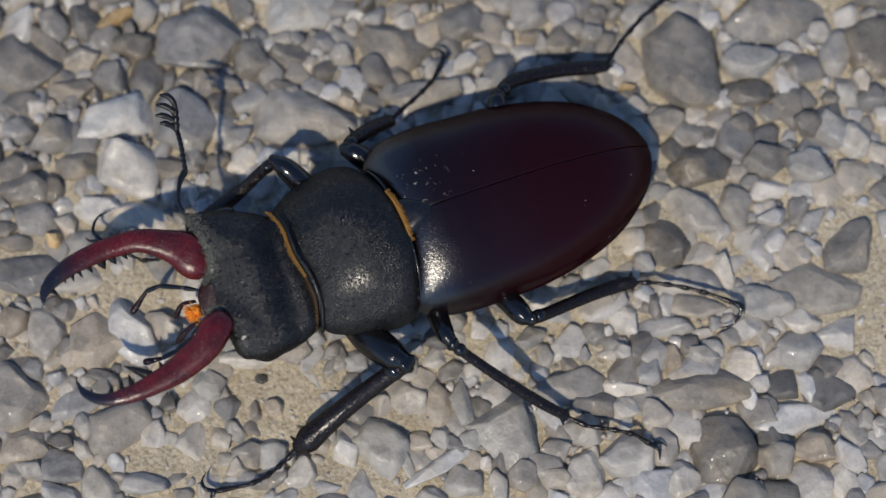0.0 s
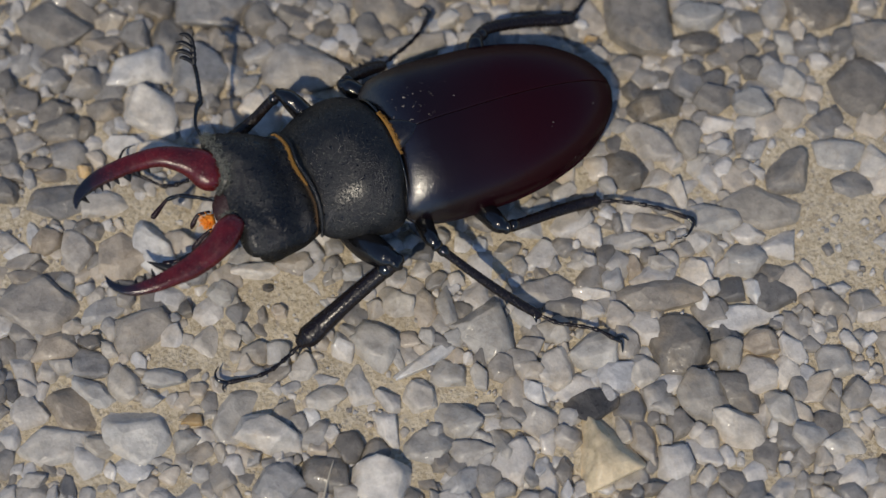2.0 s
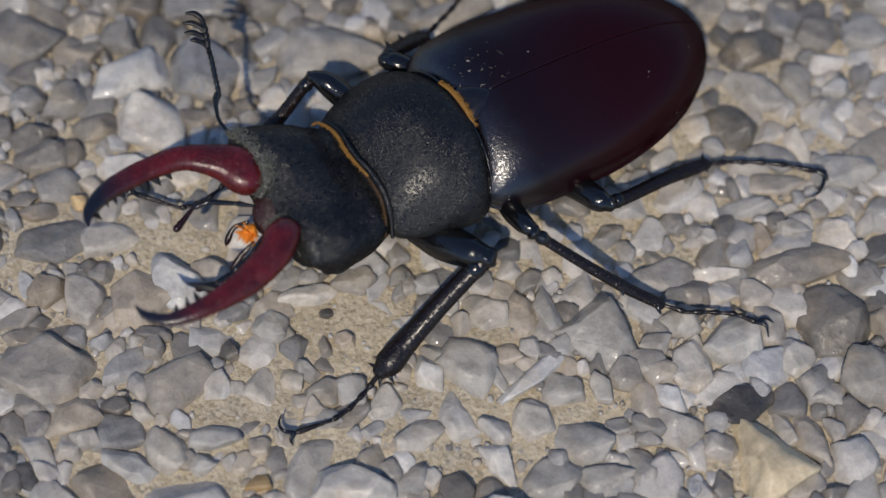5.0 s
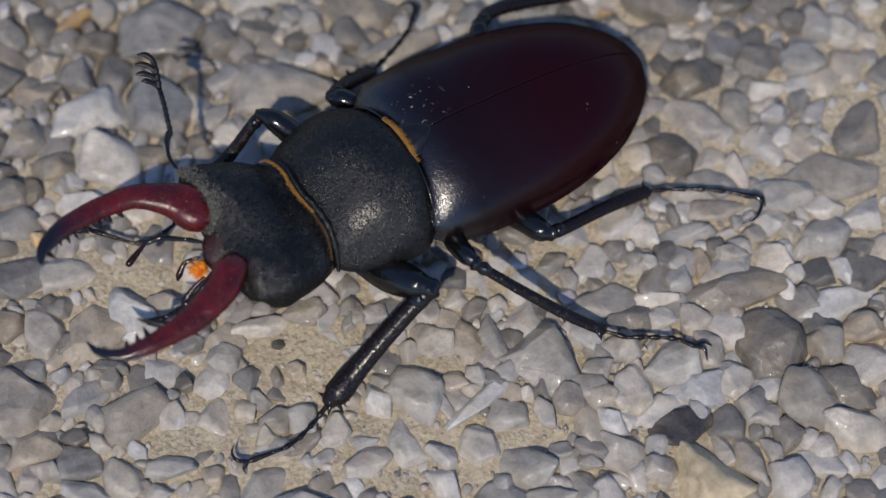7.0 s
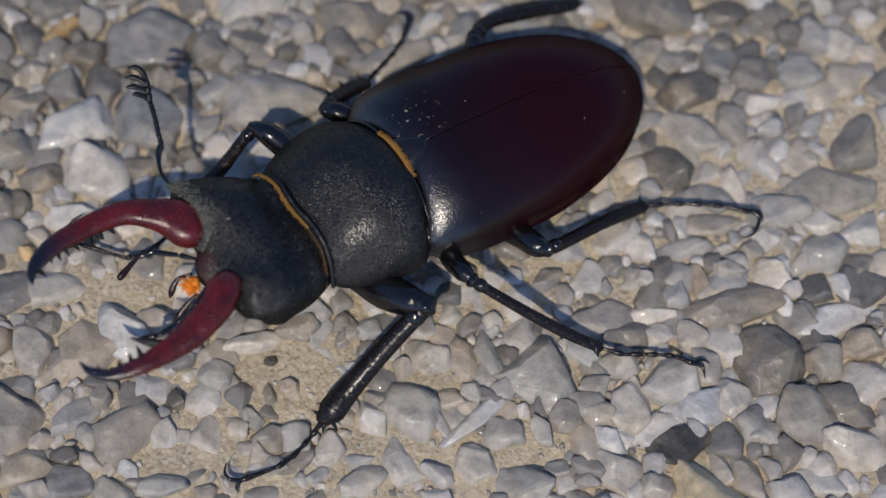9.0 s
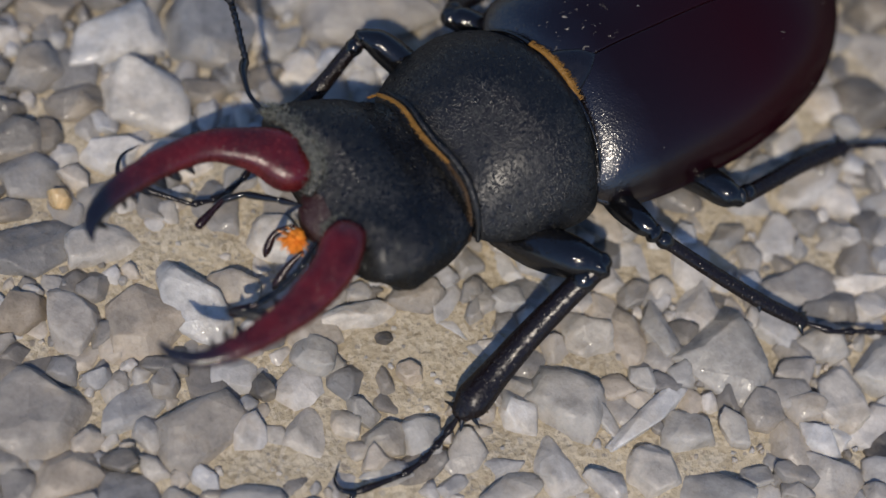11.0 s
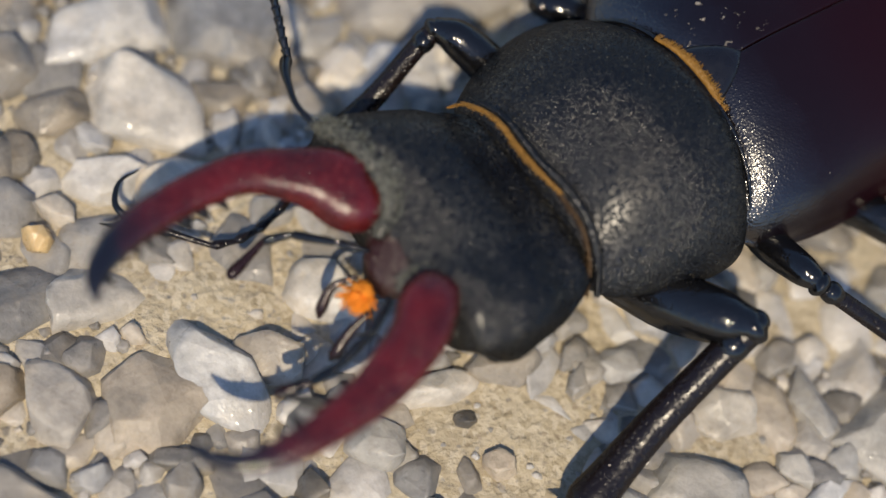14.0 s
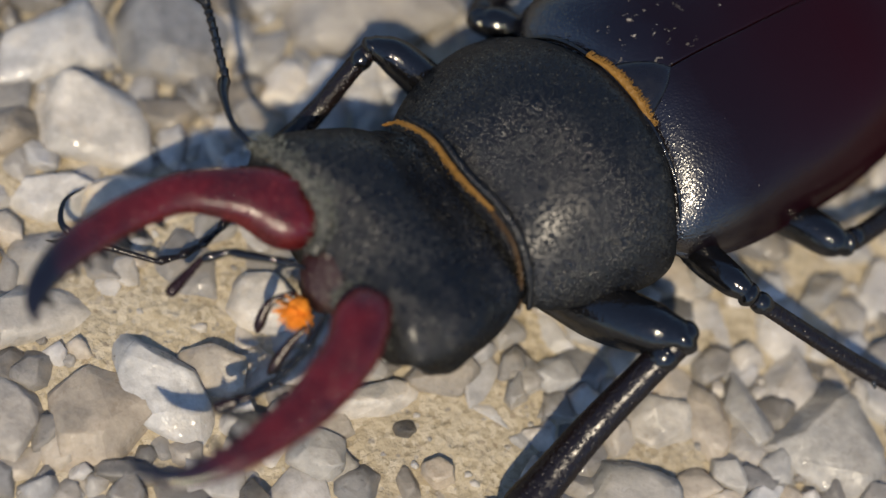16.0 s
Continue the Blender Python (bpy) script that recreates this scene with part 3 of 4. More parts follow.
def make_wing_case(side):
    """One wing case: x, half width, rim z, crown height above the rim."""
    rows = [(0.7, 7.8, 8.9, 2.2), (1.1, 9.0, 8.5, 3.5), (2.2, 10.2, 7.9, 5.2), (4.2, 10.9, 7.3, 6.4), (7.0, 11.3, 6.8, 7.1), (10.5, 11.35, 6.3, 7.4), (15.0, 11.1, 5.7, 7.6), (20.0, 10.1, 5.2, 7.2), (24.5, 8.4, 4.9, 6.0), (28.0, 5.9, 4.7, 4.3), (30.2, 3.4, 4.5, 2.5), (31.2, 1.2, 4.4, 1.0)]
    loops = []
    for x, w, z, up in curve_points(rows, 6):
        k = min(1.0, max(0.0, (x - 2) / 8))
        w *= 1 - (0.06 if side > 0 else 0.03) * k
        up *= 1 - 0.06 * k
        z += (0.35 - 0.025 * x) * k
        yc = 1.2 + 0.035 * x
        ahead = 1.9 * max(0.0, 1 - x / 7) ** 1.5
        loop = [Vector((x, yc + side * 0.004, z + up - 0.35)), Vector((x, yc + side * 0.03, z + up - 0.16)), Vector((x, yc + side * 0.08, z + up - 0.05)), Vector((x, yc + side * 0.16, z + up - 0.02)), Vector((x, yc + side * 0.3, z + up - 0.006))]
        for k in range(3, 34):
            a = (k / 33) ** 1.05 * math.pi / 2
            loop.append(Vector((x - ahead * math.sin(a) ** 2, yc + side * (0.03 + w * math.sin(a) ** 0.97), z + up * max(0.0, math.cos(a)) ** 0.83)))
        x -= ahead
        loop.append(Vector((x, yc + side * (w + 0.22), z - 0.1)))
        loop.append(Vector((x, yc + side * (w + 0.16), z - 0.5)))
        loop.append(Vector((x, yc + side * w * 0.9, z - 0.75)))
        loop.append(Vector((x, yc + side * w * 0.5, z + up * 0.4)))
        loop.append(Vector((x, yc + side * 0.004, z + up * 0.6)))
        loops.append(loop)
    return part("wing_case", rings(bmesh.new(), loops), maroon, beetle, "dark maroon satin wing case")


def make_jaw(rows, teeth):
    """One jaw and its teeth."""
    mandible = part("mandible", tube(rows, 6, 24, 0.68, None, 0.72), jaw_red, beetle, "polished dark red antler-like jaw with black tip")
    for root, tip, r in teeth:
        part("tooth", spike(root, tip, r, bmesh.new(), 8), dull_black, mandible, "blunt black tooth")
    return mandible


def make_jaws():
    right = make_jaw([(-20.8, 4.2, 11.4, 1.9), (-21.7, 4.6, 11.7, 2.3), (-22.8, 6.0, 12.0, 2.1), (-24.6, 7.2, 12.5, 1.6), (-27.0, 8.3, 12.9, 1.28), (-30.0, 8.5, 13.1, 1.18), (-32.8, 8.2, 13.4, 1.12), (-35.2, 7.6, 13.8, 1.02), (-37.2, 6.6, 14.1, 0.8), (-38.3, 5.5, 14.3, 0.5), (-38.7, 4.3, 14.4, 0.08)],
                     [((-37.7, 6.0, 14.0), (-37.0, 5.2, 13.1), 0.42), ((-35.0, 7.0, 13.4), (-35.0, 6.2, 12.9), 0.3), ((-34.2, 7.2, 13.3), (-34.0, 6.3, 12.8), 0.28), ((-35.9, 6.9, 13.6), (-35.9, 6.2, 13.1), 0.26), ((-33.2, 7.6, 13.1), (-32.8, 6.5, 12.6), 0.42),
                      ((-31.7, 7.8, 12.9), (-31.4, 6.5, 12.4), 0.7), ((-30.5, 7.8, 12.7), (-30.1, 6.7, 12.3), 0.55), ((-29.1, 7.7, 12.5), (-28.8, 6.9, 12.1), 0.4)])
    left = make_jaw([(-20.9, -3.4, 12.7, 1.5), (-21.8, -4.1, 12.9, 1.75), (-23.4, -5.5, 13.0, 1.68), (-26.5, -6.9, 13.0, 1.5), (-29.2, -7.6, 13.2, 1.22), (-32.4, -8.0, 13.4, 0.94), (-35.4, -7.6, 13.2, 0.66), (-37.2, -6.2, 13.0, 0.45), (-37.8, -4.6, 12.8, 0.07)],
                    [((-36.6, -6.9, 13.1), (-36.4, -5.9, 13.1), 0.28), ((-34.6, -7.4, 13.3), (-34.2, -6.4, 13.3), 0.34), ((-33.3, -7.3, 13.3), (-33.0, -6.1, 13.3), 0.32), ((-32.1, -7.2, 13.3), (-32.1, -5.8, 13.3), 0.36), ((-30.0, -6.6, 13.1), (-32.4, -4.7, 13.2), 0.6), ((-28.4, -6.4, 13.0), (-28.6, -5.4, 13.0), 0.36)])
    return right, left


def limb(name, femur, tibia, tarsus, spines, label):
    """A leg: thigh, spiny shin, and a foot of five joints that ends in two hooked claws."""
    leg = part(name, tube(femur, 5, 14, 1.0), leg_black, beetle, label)
    shin = tube(tibia, 5, 12, 0.85)
    run = curve_points(tibia, 8)
    for at, way, size in spines:
        p = run[int(at * (len(run) - 1))]
        base = Vector(p[:3])
        part("spine", spike(base, base + Vector(way) * size, 0.42, bmesh.new()), leg_black, leg, "pointed black spine")
    part("tibia", shin, shin_black, leg, "spiny black shin")
    a, b = Vector(tibia[0][:3]), Vector(tibia[1][:3])
    way, r = (b - a).normalized(), femur[-1][3]
    knob = tube([(*(a - way * r * 0.5), r * 0.7), (*(a - way * r * 0.1), r * 1.08), (*(a + way * r * 0.35), r * 0.98), (*(a + way * r * 0.75), r * 0.72), (*(a + way * r * 1.05), r * 0.9), (*(a + way * r * 1.6), r * 0.94), (*(a + way * r * 2.1), r * 0.75)], 4, 14)
    part("knee", knob, leg_black, leg, "glossy ringed knee joint")
    for a, b in zip(tarsus[:-1], tarsus[1:]):
        pa, pb = Vector(a), Vector(b)
        thick = 0.29
        seg = tube([(*pa, thick * 0.65), (*pa.lerp(pb, 0.4), thick * 0.8), (*pa.lerp(pb, 0.8), thick * 1.15), (*pb, thick * 0.7)], 3, 8)
        part("tarsus_joint", seg, shin_black, leg)
    return leg


def claws(leg, hooks):
    for pts in hooks:
        rows = [(*p, r) for p, r in zip(pts, np.linspace(0.3, 0.05, len(pts)))]
        part("claw", tube(rows, 4, 8), leg_black, leg, "hooked black claw")


def make_legs():
    leg = limb("front_leg", [(-7.6, -5.8, 5.8, 1.6), (-6.2, -9.2, 7.4, 1.95), (-4.7, -12.0, 8.9, 1.7), (-3.7, -13.2, 9.3, 1.15)],
               [(-3.5, -13.5, 9.2, 1.05), (-6.0, -14.0, 7.9, 1.05), (-10.4, -15.0, 5.4, 1.15), (-14.0, -16.1, 3.7, 1.3), (-16.3, -16.9, 2.8, 1.5), (-17.4, -17.2, 2.4, 1.0)],
               [(-17.6, -17.3, 2.2), (-19.4, -18.1, 1.6), (-20.7, -18.6, 1.4), (-22.2, -19.1, 1.2), (-24.0, -19.3, 1.1), (-28.0, -18.7, 0.8)],
               [(0.98, (-0.5, 0.9, -0.3), 1.7), (0.99, (-0.6, -0.8, -0.3), 1.7), (0.9, (0.1, -1, -0.4), 1.9), (0.75, (0.1, -1, -0.3), 1.6), (0.55, (0, -1, -0.3), 1.3)], "glossy black spiny front leg")
    claws(leg, [[(-28.0, -18.7, 0.8), (-28.9, -18.1, 1.2), (-29.0, -17.2, 1.3), (-28.3, -16.4, 1.2)], [(-28.0, -18.7, 0.8), (-28.6, -19.1, 0.6), (-28.6, -19.5, 0.0)]])
    leg = limb("middle_leg", [(3.0, -5.0, 4.8, 1.1), (1.8, -8.6, 7.2, 1.2), (1.7, -11.6, 8.9, 1.05), (1.95, -12.7, 9.2, 0.78)],
               [(2.05, -13.1, 9.1, 0.65), (3.2, -14.6, 8.3, 0.58), (6.1, -17.9, 6.0, 0.62), (9.1, -21.0, 3.7, 0.66), (11.9, -23.6, 1.9, 0.6)],
               [(11.9, -23.6, 1.9), (13.9, -25.5, 1.7), (15.6, -26.3, 1.6), (17.1, -27.1, 1.5), (18.5, -28.0, 1.5), (20.0, -29.8, 1.4)],
               [(0.98, (1, 0.3, -0.2), 1.3), (0.97, (-0.2, -1, -0.2), 1.3), (0.72, (-0.4, -1, -0.2), 1.0)], "glossy black slender middle leg")
    claws(leg, [[(20.0, -29.8, 1.6), (20.5, -30.6, 1.7), (20.3, -31.6, 1.0)], [(20.0, -29.8, 1.6), (20.9, -29.8, 1.6), (21.6, -30.4, 1.0)]])
    leg = limb("hind_leg", [(8.0, -6.0, 4.2, 1.2), (9.8, -9.6, 5.7, 1.35), (10.7, -11.8, 6.2, 1.25), (11.4, -12.6, 6.2, 0.85)],
               [(11.4, -12.6, 6.2, 0.8), (13.3, -12.5, 5.4, 0.74), (18.9, -11.7, 3.4, 0.76), (22.6, -11.4, 2.1, 0.8), (24.4, -11.5, 1.9, 0.7)],
               [(24.3, -11.5, 1.9), (26.6, -12.3, 1.8), (28.6, -13.3, 1.8), (30.3, -14.3, 1.8), (32.1, -15.5, 1.8), (34.6, -17.6, 1.7)],
               [(0.98, (0.4, 1, -0.1), 1.3), (0.8, (0.1, 1, 0.1), 0.9), (0.95, (0.2, -1, -0.2), 1.0)], "glossy black slender hind leg")
    claws(leg, [[(34.5, -17.6, 2.2), (34.9, -18.7, 2.0), (33.6, -19.8, 1.5), (32.0, -19.6, 1.2)], [(34.5, -17.6, 2.2), (35.3, -18.2, 2.0), (35.2, -19.1, 1.4)]])
    leg = limb("front_leg", [(-6.6, 6.6, 5.8, 1.3), (-7.6, 9.6, 7.6, 1.4), (-9.0, 12.0, 9.0, 1.25), (-9.9, 13.2, 9.2, 0.8)],
               [(-10.0, 13.3, 9.1, 0.75), (-11.6, 13.0, 8.2, 0.68), (-14.4, 12.3, 6.0, 0.75), (-18.6, 11.4, 3.5, 1.0), (-21.2, 10.4, 2.8, 0.85)],
               [(-21.2, 10.3, 2.7), (-23.4, 9.2, 2.2), (-25.0, 8.9, 1.9), (-26.5, 8.9, 1.8), (-28.0, 9.3, 1.8), (-31.8, 13.2, 2.0)],
               [(0.98, (-0.7, 0.6, -0.2), 1.5), (0.9, (0, 1, -0.3), 1.6), (0.75, (0, 1, -0.3), 1.4)], "glossy black spiny front leg")
    claws(leg, [[(-31.8, 13.2, 2.0), (-32.2, 14.4, 2.4), (-31.2, 15.8, 2.2), (-29.6, 16.2, 1.7)], [(-31.8, 13.2, 2.0), (-32.8, 13.4, 1.8), (-33.4, 14.2, 1.2)]])
    leg = limb("middle_leg", [(2.6, 6.8, 4.8, 1.2), (0.6, 9.8, 6.4, 1.35), (-1.0, 11.7, 7.4, 1.25), (-1.8, 12.4, 7.4, 0.9)],
               [(-1.8, 12.5, 7.4, 0.85), (-0.6, 13.7, 6.4, 0.85), (2.2, 15.0, 4.4, 0.9), (4.3, 15.6, 3.0, 0.8)],
               [(4.3, 15.6, 3.0), (6.4, 16.8, 2.4), (7.9, 17.5, 2.1), (9.4, 18.3, 1.9), (10.8, 19.2, 1.8), (12.5, 20.9, 1.7)],
               [(0.4, (-0.3, 1, 0.4), 1.4), (0.6, (-0.1, 1, 0.3), 1.3), (0.95, (0.2, 1, 0), 1.2)], "glossy black slender middle leg")
    claws(leg, [[(12.5, 20.9, 1.7), (12.9, 21.9, 1.8), (12.4, 22.8, 1.4), (11.4, 23.1, 0.9)], [(12.5, 20.9, 1.7), (13.2, 21.5, 1.5), (13.3, 22.4, 0.9)]])
    leg = limb("hind_leg", [(14.0, 8.0, 4.2, 1.1), (15.6, 10.4, 6.2, 1.25), (16.1, 12.0, 7.6, 1.15), (16.6, 12.8, 7.6, 0.85)],
               [(16.6, 12.9, 7.6, 0.8), (18.9, 14.4, 6.5, 0.8), (24.4, 14.7, 4.2, 0.85), (28.6, 14.2, 2.8, 0.85), (30.4, 14.0, 2.3, 0.7)],
               [(30.4, 14.0, 2.3), (32.0, 15.4, 2.0), (33.6, 16.6, 1.9), (35.2, 17.6, 1.8), (36.8, 18.5, 1.8), (39.1, 19.4, 1.7)],
               [(0.98, (0.9, -0.3, -0.1), 1.3), (0.6, (0, 1, 0.2), 1.0), (0.8, (0, 1, 0.2), 1.0)], "glossy black slender hind leg")
    claws(leg, [[(39.1, 19.4, 1.7), (40.2, 19.6, 1.8), (41.3, 19.1, 1.1)], [(39.1, 19.4, 1.7), (40.0, 20.2, 1.7), (40.8, 20.8, 1.0)]])


def feeler(parent):
    """Elbowed antenna that ends in a comb of leaves."""
    scape = tube([(-21.3, 9.6, 11.6, 0.24), (-21.6, 11.4, 11.6, 0.2), (-21.2, 13.1, 11.2, 0.24), (-20.7, 14.3, 10.7, 0.36), (-20.2, 15.0, 10.3, 0.42)], 5, 10)
    antenna = part("antenna", scape, leg_black, parent, "black elbowed antenna ending in a comb")
    beads = curve_points([(-20.0, 15.1, 10.3), (-19.8, 16.3, 10.9), (-19.55, 17.4, 11.6), (-19.4, 18.4, 12.4), (-19.35, 19.1, 13.1)], 2)
    for a, b in zip(beads[:-1], beads[1:]):
        pa, pb = Vector(a), Vector(b)
        part("antenna_joint", tube([(*pa, 0.22), (*pa.lerp(pb, 0.6), 0.28), (*pa.lerp(pb, 0.85), 0.33), (*pb, 0.24)], 3, 8), leg_black, antenna)
    roots = [(-19.35, 19.1, 13.1), (-19.15, 19.8, 13.3), (-18.95, 20.5, 13.45), (-18.8, 21.2, 13.6)]
    tips = [(-20.75, 20.1, 13.9), (-20.95, 21.1, 14.0), (-20.6, 22.25, 14.0), (-19.85, 23.25, 14.0)]
    for k, (a, b) in enumerate(zip(roots, tips)):
        p, q = Vector(a), Vector(b)
        swell = Vector((0.1 + 0.12 * k, 0.15, 0.1))
        part("comb_leaf", tube([(*p, 0.3), (*(p.lerp(q, 0.35) + swell), 0.3), (*(p.lerp(q, 0.75) + swell), 0.34), (*q, 0.16)], 4, 8, 0.65), dull_black, antenna)
        if k:
            r = Vector(roots[k - 1])
            part("antenna_joint", tube([(*r, 0.26), (*r.lerp(p, 0.7), 0.38), (*p, 0.3)], 3, 8), dull_black, antenna)
    return antenna


def palp(name, base, rows, parent):
    """A jointed mouth feeler; its origin is its root, so that it can swing."""
    holder = None
    base = Vector(base)
    for a, b in zip(rows[:-1], rows[1:]):
        pa, pb = Vector(a[:3]) - base, Vector(b[:3]) - base
        bm = tube([(*pa, a[3] * 0.7), (*pa.lerp(pb, 0.3), a[3] * 0.9), (*pa.lerp(pb, 0.8), b[3]), (*pa.lerp(pb, 0.95), b[3] * 0.8), (*pb, b[3] * 0.3)], 4, 10)
        ob = part(name if holder is None else "palp_joint", bm, red_brown if b is rows[-1] else leg_black, holder or parent, "jointed black mouth feeler" if holder is None else "")
        holder = holder or ob
    holder.location = base * MM
    return holder


head, pronotum = make_body()
# the lens is focused on the chest shield
cam.data.dof.use_dof, cam.data.dof.focus_object, cam.data.dof.aperture_fstop = True, pronotum, 12.5
make_wing_case(1)
make_wing_case(-1)
jaws = make_jaws()
make_legs()
antenna = feeler(beetle)
palp_right = palp("palp", (-22.4, 1.3, 10.8), [(-22.4, 1.3, 10.8, 0.22), (-23.8, 2.6, 10.4, 0.3), (-26.0, 4.4, 9.6, 0.3), (-27.6, 4.8, 9.0, 0.3), (-30.3, 3.6, 8.2, 0.4)], beetle)
palp_left = palp("palp", (-22.8, -2.0, 10.6), [(-22.8, -2.0, 10.6, 0.25), (-24.8, -3.2, 9.8, 0.32), (-27.0, -3.8, 9.0, 0.32), (-28.8, -3.9, 8.4, 0.3), (-31.0, -3.4, 7.7, 0.4)], beetle)
part("lip_palp", tube([(-23.4, 0.7, 9.2, 0.2), (-24.8, 1.0, 8.6, 0.26), (-25.8, 0.4, 7.8, 0.36), (-26.2, 0.0, 7.4, 0.1)], 4, 8), red_brown, head, "short red-brown lip feeler")
part("lip_palp", tube([(-23.8, -1.6, 9.0, 0.2), (-25.2, -1.9, 8.2, 0.3), (-26.4, -2.4, 7.4, 0.38), (-26.9, -2.6, 7.1, 0.1)], 4, 8), red_brown, head, "short red-brown lip feeler")
brush = bmesh.new()
bmesh.ops.create_icosphere(brush, subdivisions=4, radius=1.0)
for v in brush.verts:
    tuft = 0.85 + 0.3 * max(0.0, noise.noise(v.co * 6.5)) + 0.25 * noise.noise(v.co * 1.6)
    v.co = Vector((-23.6 + v.co.x * 0.85 * tuft, -0.4 + v.co.y * 0.75 * tuft, 9.2 + v.co.z * 0.85 * tuft))
hair_at = random.Random(8)
for k in range(150):
    way = Vector((hair_at.gauss(-0.9, 1), hair_at.gauss(-0.3, 1), hair_at.gauss(0.0, 1))).normalized()
    root = Vector((-23.6, -0.4, 9.2)) + way * 0.55
    spike(root, root + way * hair_at.uniform(0.25, 0.9) + Vector((-0.2, hair_at.uniform(-0.25, 0.25), -0.1)), 0.09, brush, 4)
part("mouth_brush", brush, orange, head, "bright orange hairy mouth brush")

# ---- stones, each bedded in the mortar ----
# far stones lean darker: some fall-off of light is put into their colour
stone(-39.8, 46.5, 3.9, 4.6, -19, mid)
stone(-36.4, 45.1, 2.9, 3.2, -19, mid)
stone(-31.8, 43.7, 4.2, 2.6, -19, tan)
stone(-27.0, 45.8, 5.3, 3.7, -30, mid)
stone(-21.7, 43.9, 7.3, 4.8, -19, mid)
stone(-29.6, 41.1, 5.6, 4.5, -79, mid)
stone(-25.9, 40.1, 5.8, 3.5, -97, mid)
stone(-22.8, 39.6, 5.0, 2.3, 14, ochre)
stone(-18.8, 39.2, 4.2, 3.2, -88, grey)
stone(-13.7, 41.1, 8.1, 4.6, -25, mid)
stone(-13.8, 33.9, 11.3, 9.5, -8, blue)
stone(-21.6, 35.7, 5.8, 3.8, -25, dark)
stone(-20.9, 31.6, 8.0, 4.9, -88, mid)
stone(-25.2, 32.9, 5.4, 4.3, -79, mid)
stone(-30.9, 39.1, 7.9, 3.3, -58, mid)
stone(-35.3, 37.8, 10.3, 8.4, -40, mid)
stone(-28.4, 36.3, 5.1, 4.1, 35, mid)
stone(-29.5, 32.7, 5.3, 2.8, -19, tan)
stone(-26.6, 27.7, 9.2, 5.3, -13, white, 1.4)
stone(-33.4, 27.8, 5.9, 5.1, 35, grey)
stone(-36.9, 29.9, 4.8, 4.2, -30, blue)
stone(-42.2, 28.5, 5.9, 4.9, -40, grey)
stone(-38.4, 25.4, 5.1, 4.3, -30, mid)
stone(-43.8, 31.7, 3.5, 4.3, -19, mid)
stone(-32.1, 23.2, 5.7, 3.9, -19, mid)
stone(-26.2, 20.6, 8.4, 6.9, -28, white, 1.7, 4)
stone(-18.9, 24.6, 9.1, 7.8, -40, blue)
stone(-21.5, 19.1, 4.9, 3.5, -19, mid)
stone(-13.3, 25.2, 5.1, 4.2, -30, mid)
stone(-16.7, 29.0, 3.9, 2.5, -40, grey)
stone(-12.5, 27.6, 5.1, 2.2, -46, mid)
stone(-8.8, 29.4, 5.6, 4.8, -61, mid)
stone(-4.1, 28.4, 5.9, 3.5, -19, dark)
stone(-6.5, 25.0, 4.1, 2.2, -3, mid)
stone(-1.2, 33.9, 10.6, 7.7, 0, white)
stone(-7.8, 36.9, 5.3, 3.4, -89, blue)
stone(-7.4, 31.0, 2.8, 1.7, -51, grey)
stone(-13.7, 17.7, 5.5, 4.5, 13, white)
stone(-16.5, 18.2, 4.3, 3.9, -19, mid)
stone(-5.5, 20.0, 13.3, 7.5, -24, grey, 1.3)
stone(6.0, 33.5, 2.4, 2.5, -19, ochre)
stone(8.9, 32.5, 5.0, 3.7, -19, mid)
stone(12.6, 31.4, 6.0, 4.0, -30, mid)
stone(17.3, 30.2, 5.1, 4.6, -19, grey)
stone(16.8, 25.7, 6.2, 4.9, -8, mid)
stone(20.0, 28.3, 3.4, 2.3, -19, grey)
stone(25.0, 24.6, 7.1, 5.3, -91, grey)
stone(23.8, 21.3, 3.3, 2.1, -19, tan)
stone(30.0, 25.7, 5.0, 3.7, 2, grey)
stone(33.4, 23.4, 5.0, 3.9, -19, grey)
stone(37.8, 21.6, 4.3, 4.2, -19, mid)
stone(27.0, 19.3, 4.5, 4.0, -30, mid)
stone(30.6, 19.3, 2.9, 2.3, -19, grey)
stone(28.1, 18.1, 1.7, 1.7, -19, grey)
stone(7.5, 25.6, 10.4, 6.4, -30, mid)
stone(4.6, 23.1, 5.3, 3.8, -19, mid)
stone(-0.1, 25.2, 4.8, 2.2, 18, mid)
stone(0.7, 23.9, 2.6, 1.9, -80, tan)
stone(9.3, 18.5, 8.3, 4.4, 0, grey)
stone(15.5, 20.6, 3.7, 3.1, 13, white)
stone(18.6, 18.0, 6.0, 4.3, -100, blue)
stone(3.5, 19.3, 4.3, 3.4, -19, mid)
stone(0.8, 21.7, 2.7, 2.2, -19, mid)
stone(32.5, 9.1, 4.3, 2.9, -19, white)
stone(31.8, 5.6, 5.1, 3.7, -82, white)
stone(32.5, 11.5, 1.7, 1.0, -19, ochre)
stone(53.3, 15.0, 15.9, 8.5, -11, mid)
stone(39.6, 12.8, 13.3, 11.4, -82, mid)
stone(47.4, 9.7, 6.8, 4.5, -11, pale)
stone(45.9, 6.3, 7.4, 3.6, -19, dark)
stone(51.9, 8.8, 2.5, 1.7, -19, pale)
stone(53.6, 6.6, 6.1, 4.1, -9, mid)
stone(57.0, 2.4, 5.4, 3.7, -73, pale)
stone(50.9, 3.9, 5.8, 3.4, -19, mid)
stone(63.4, 5.6, 10.6, 9.0, -19, dark)
stone(72.2, 6.5, 5.8, 4.6, -30, pale)
stone(64.7, 13.0, 7.5, 4.6, -19, mid)
stone(73.5, 0.5, 7.7, 6.6, -84, mid)
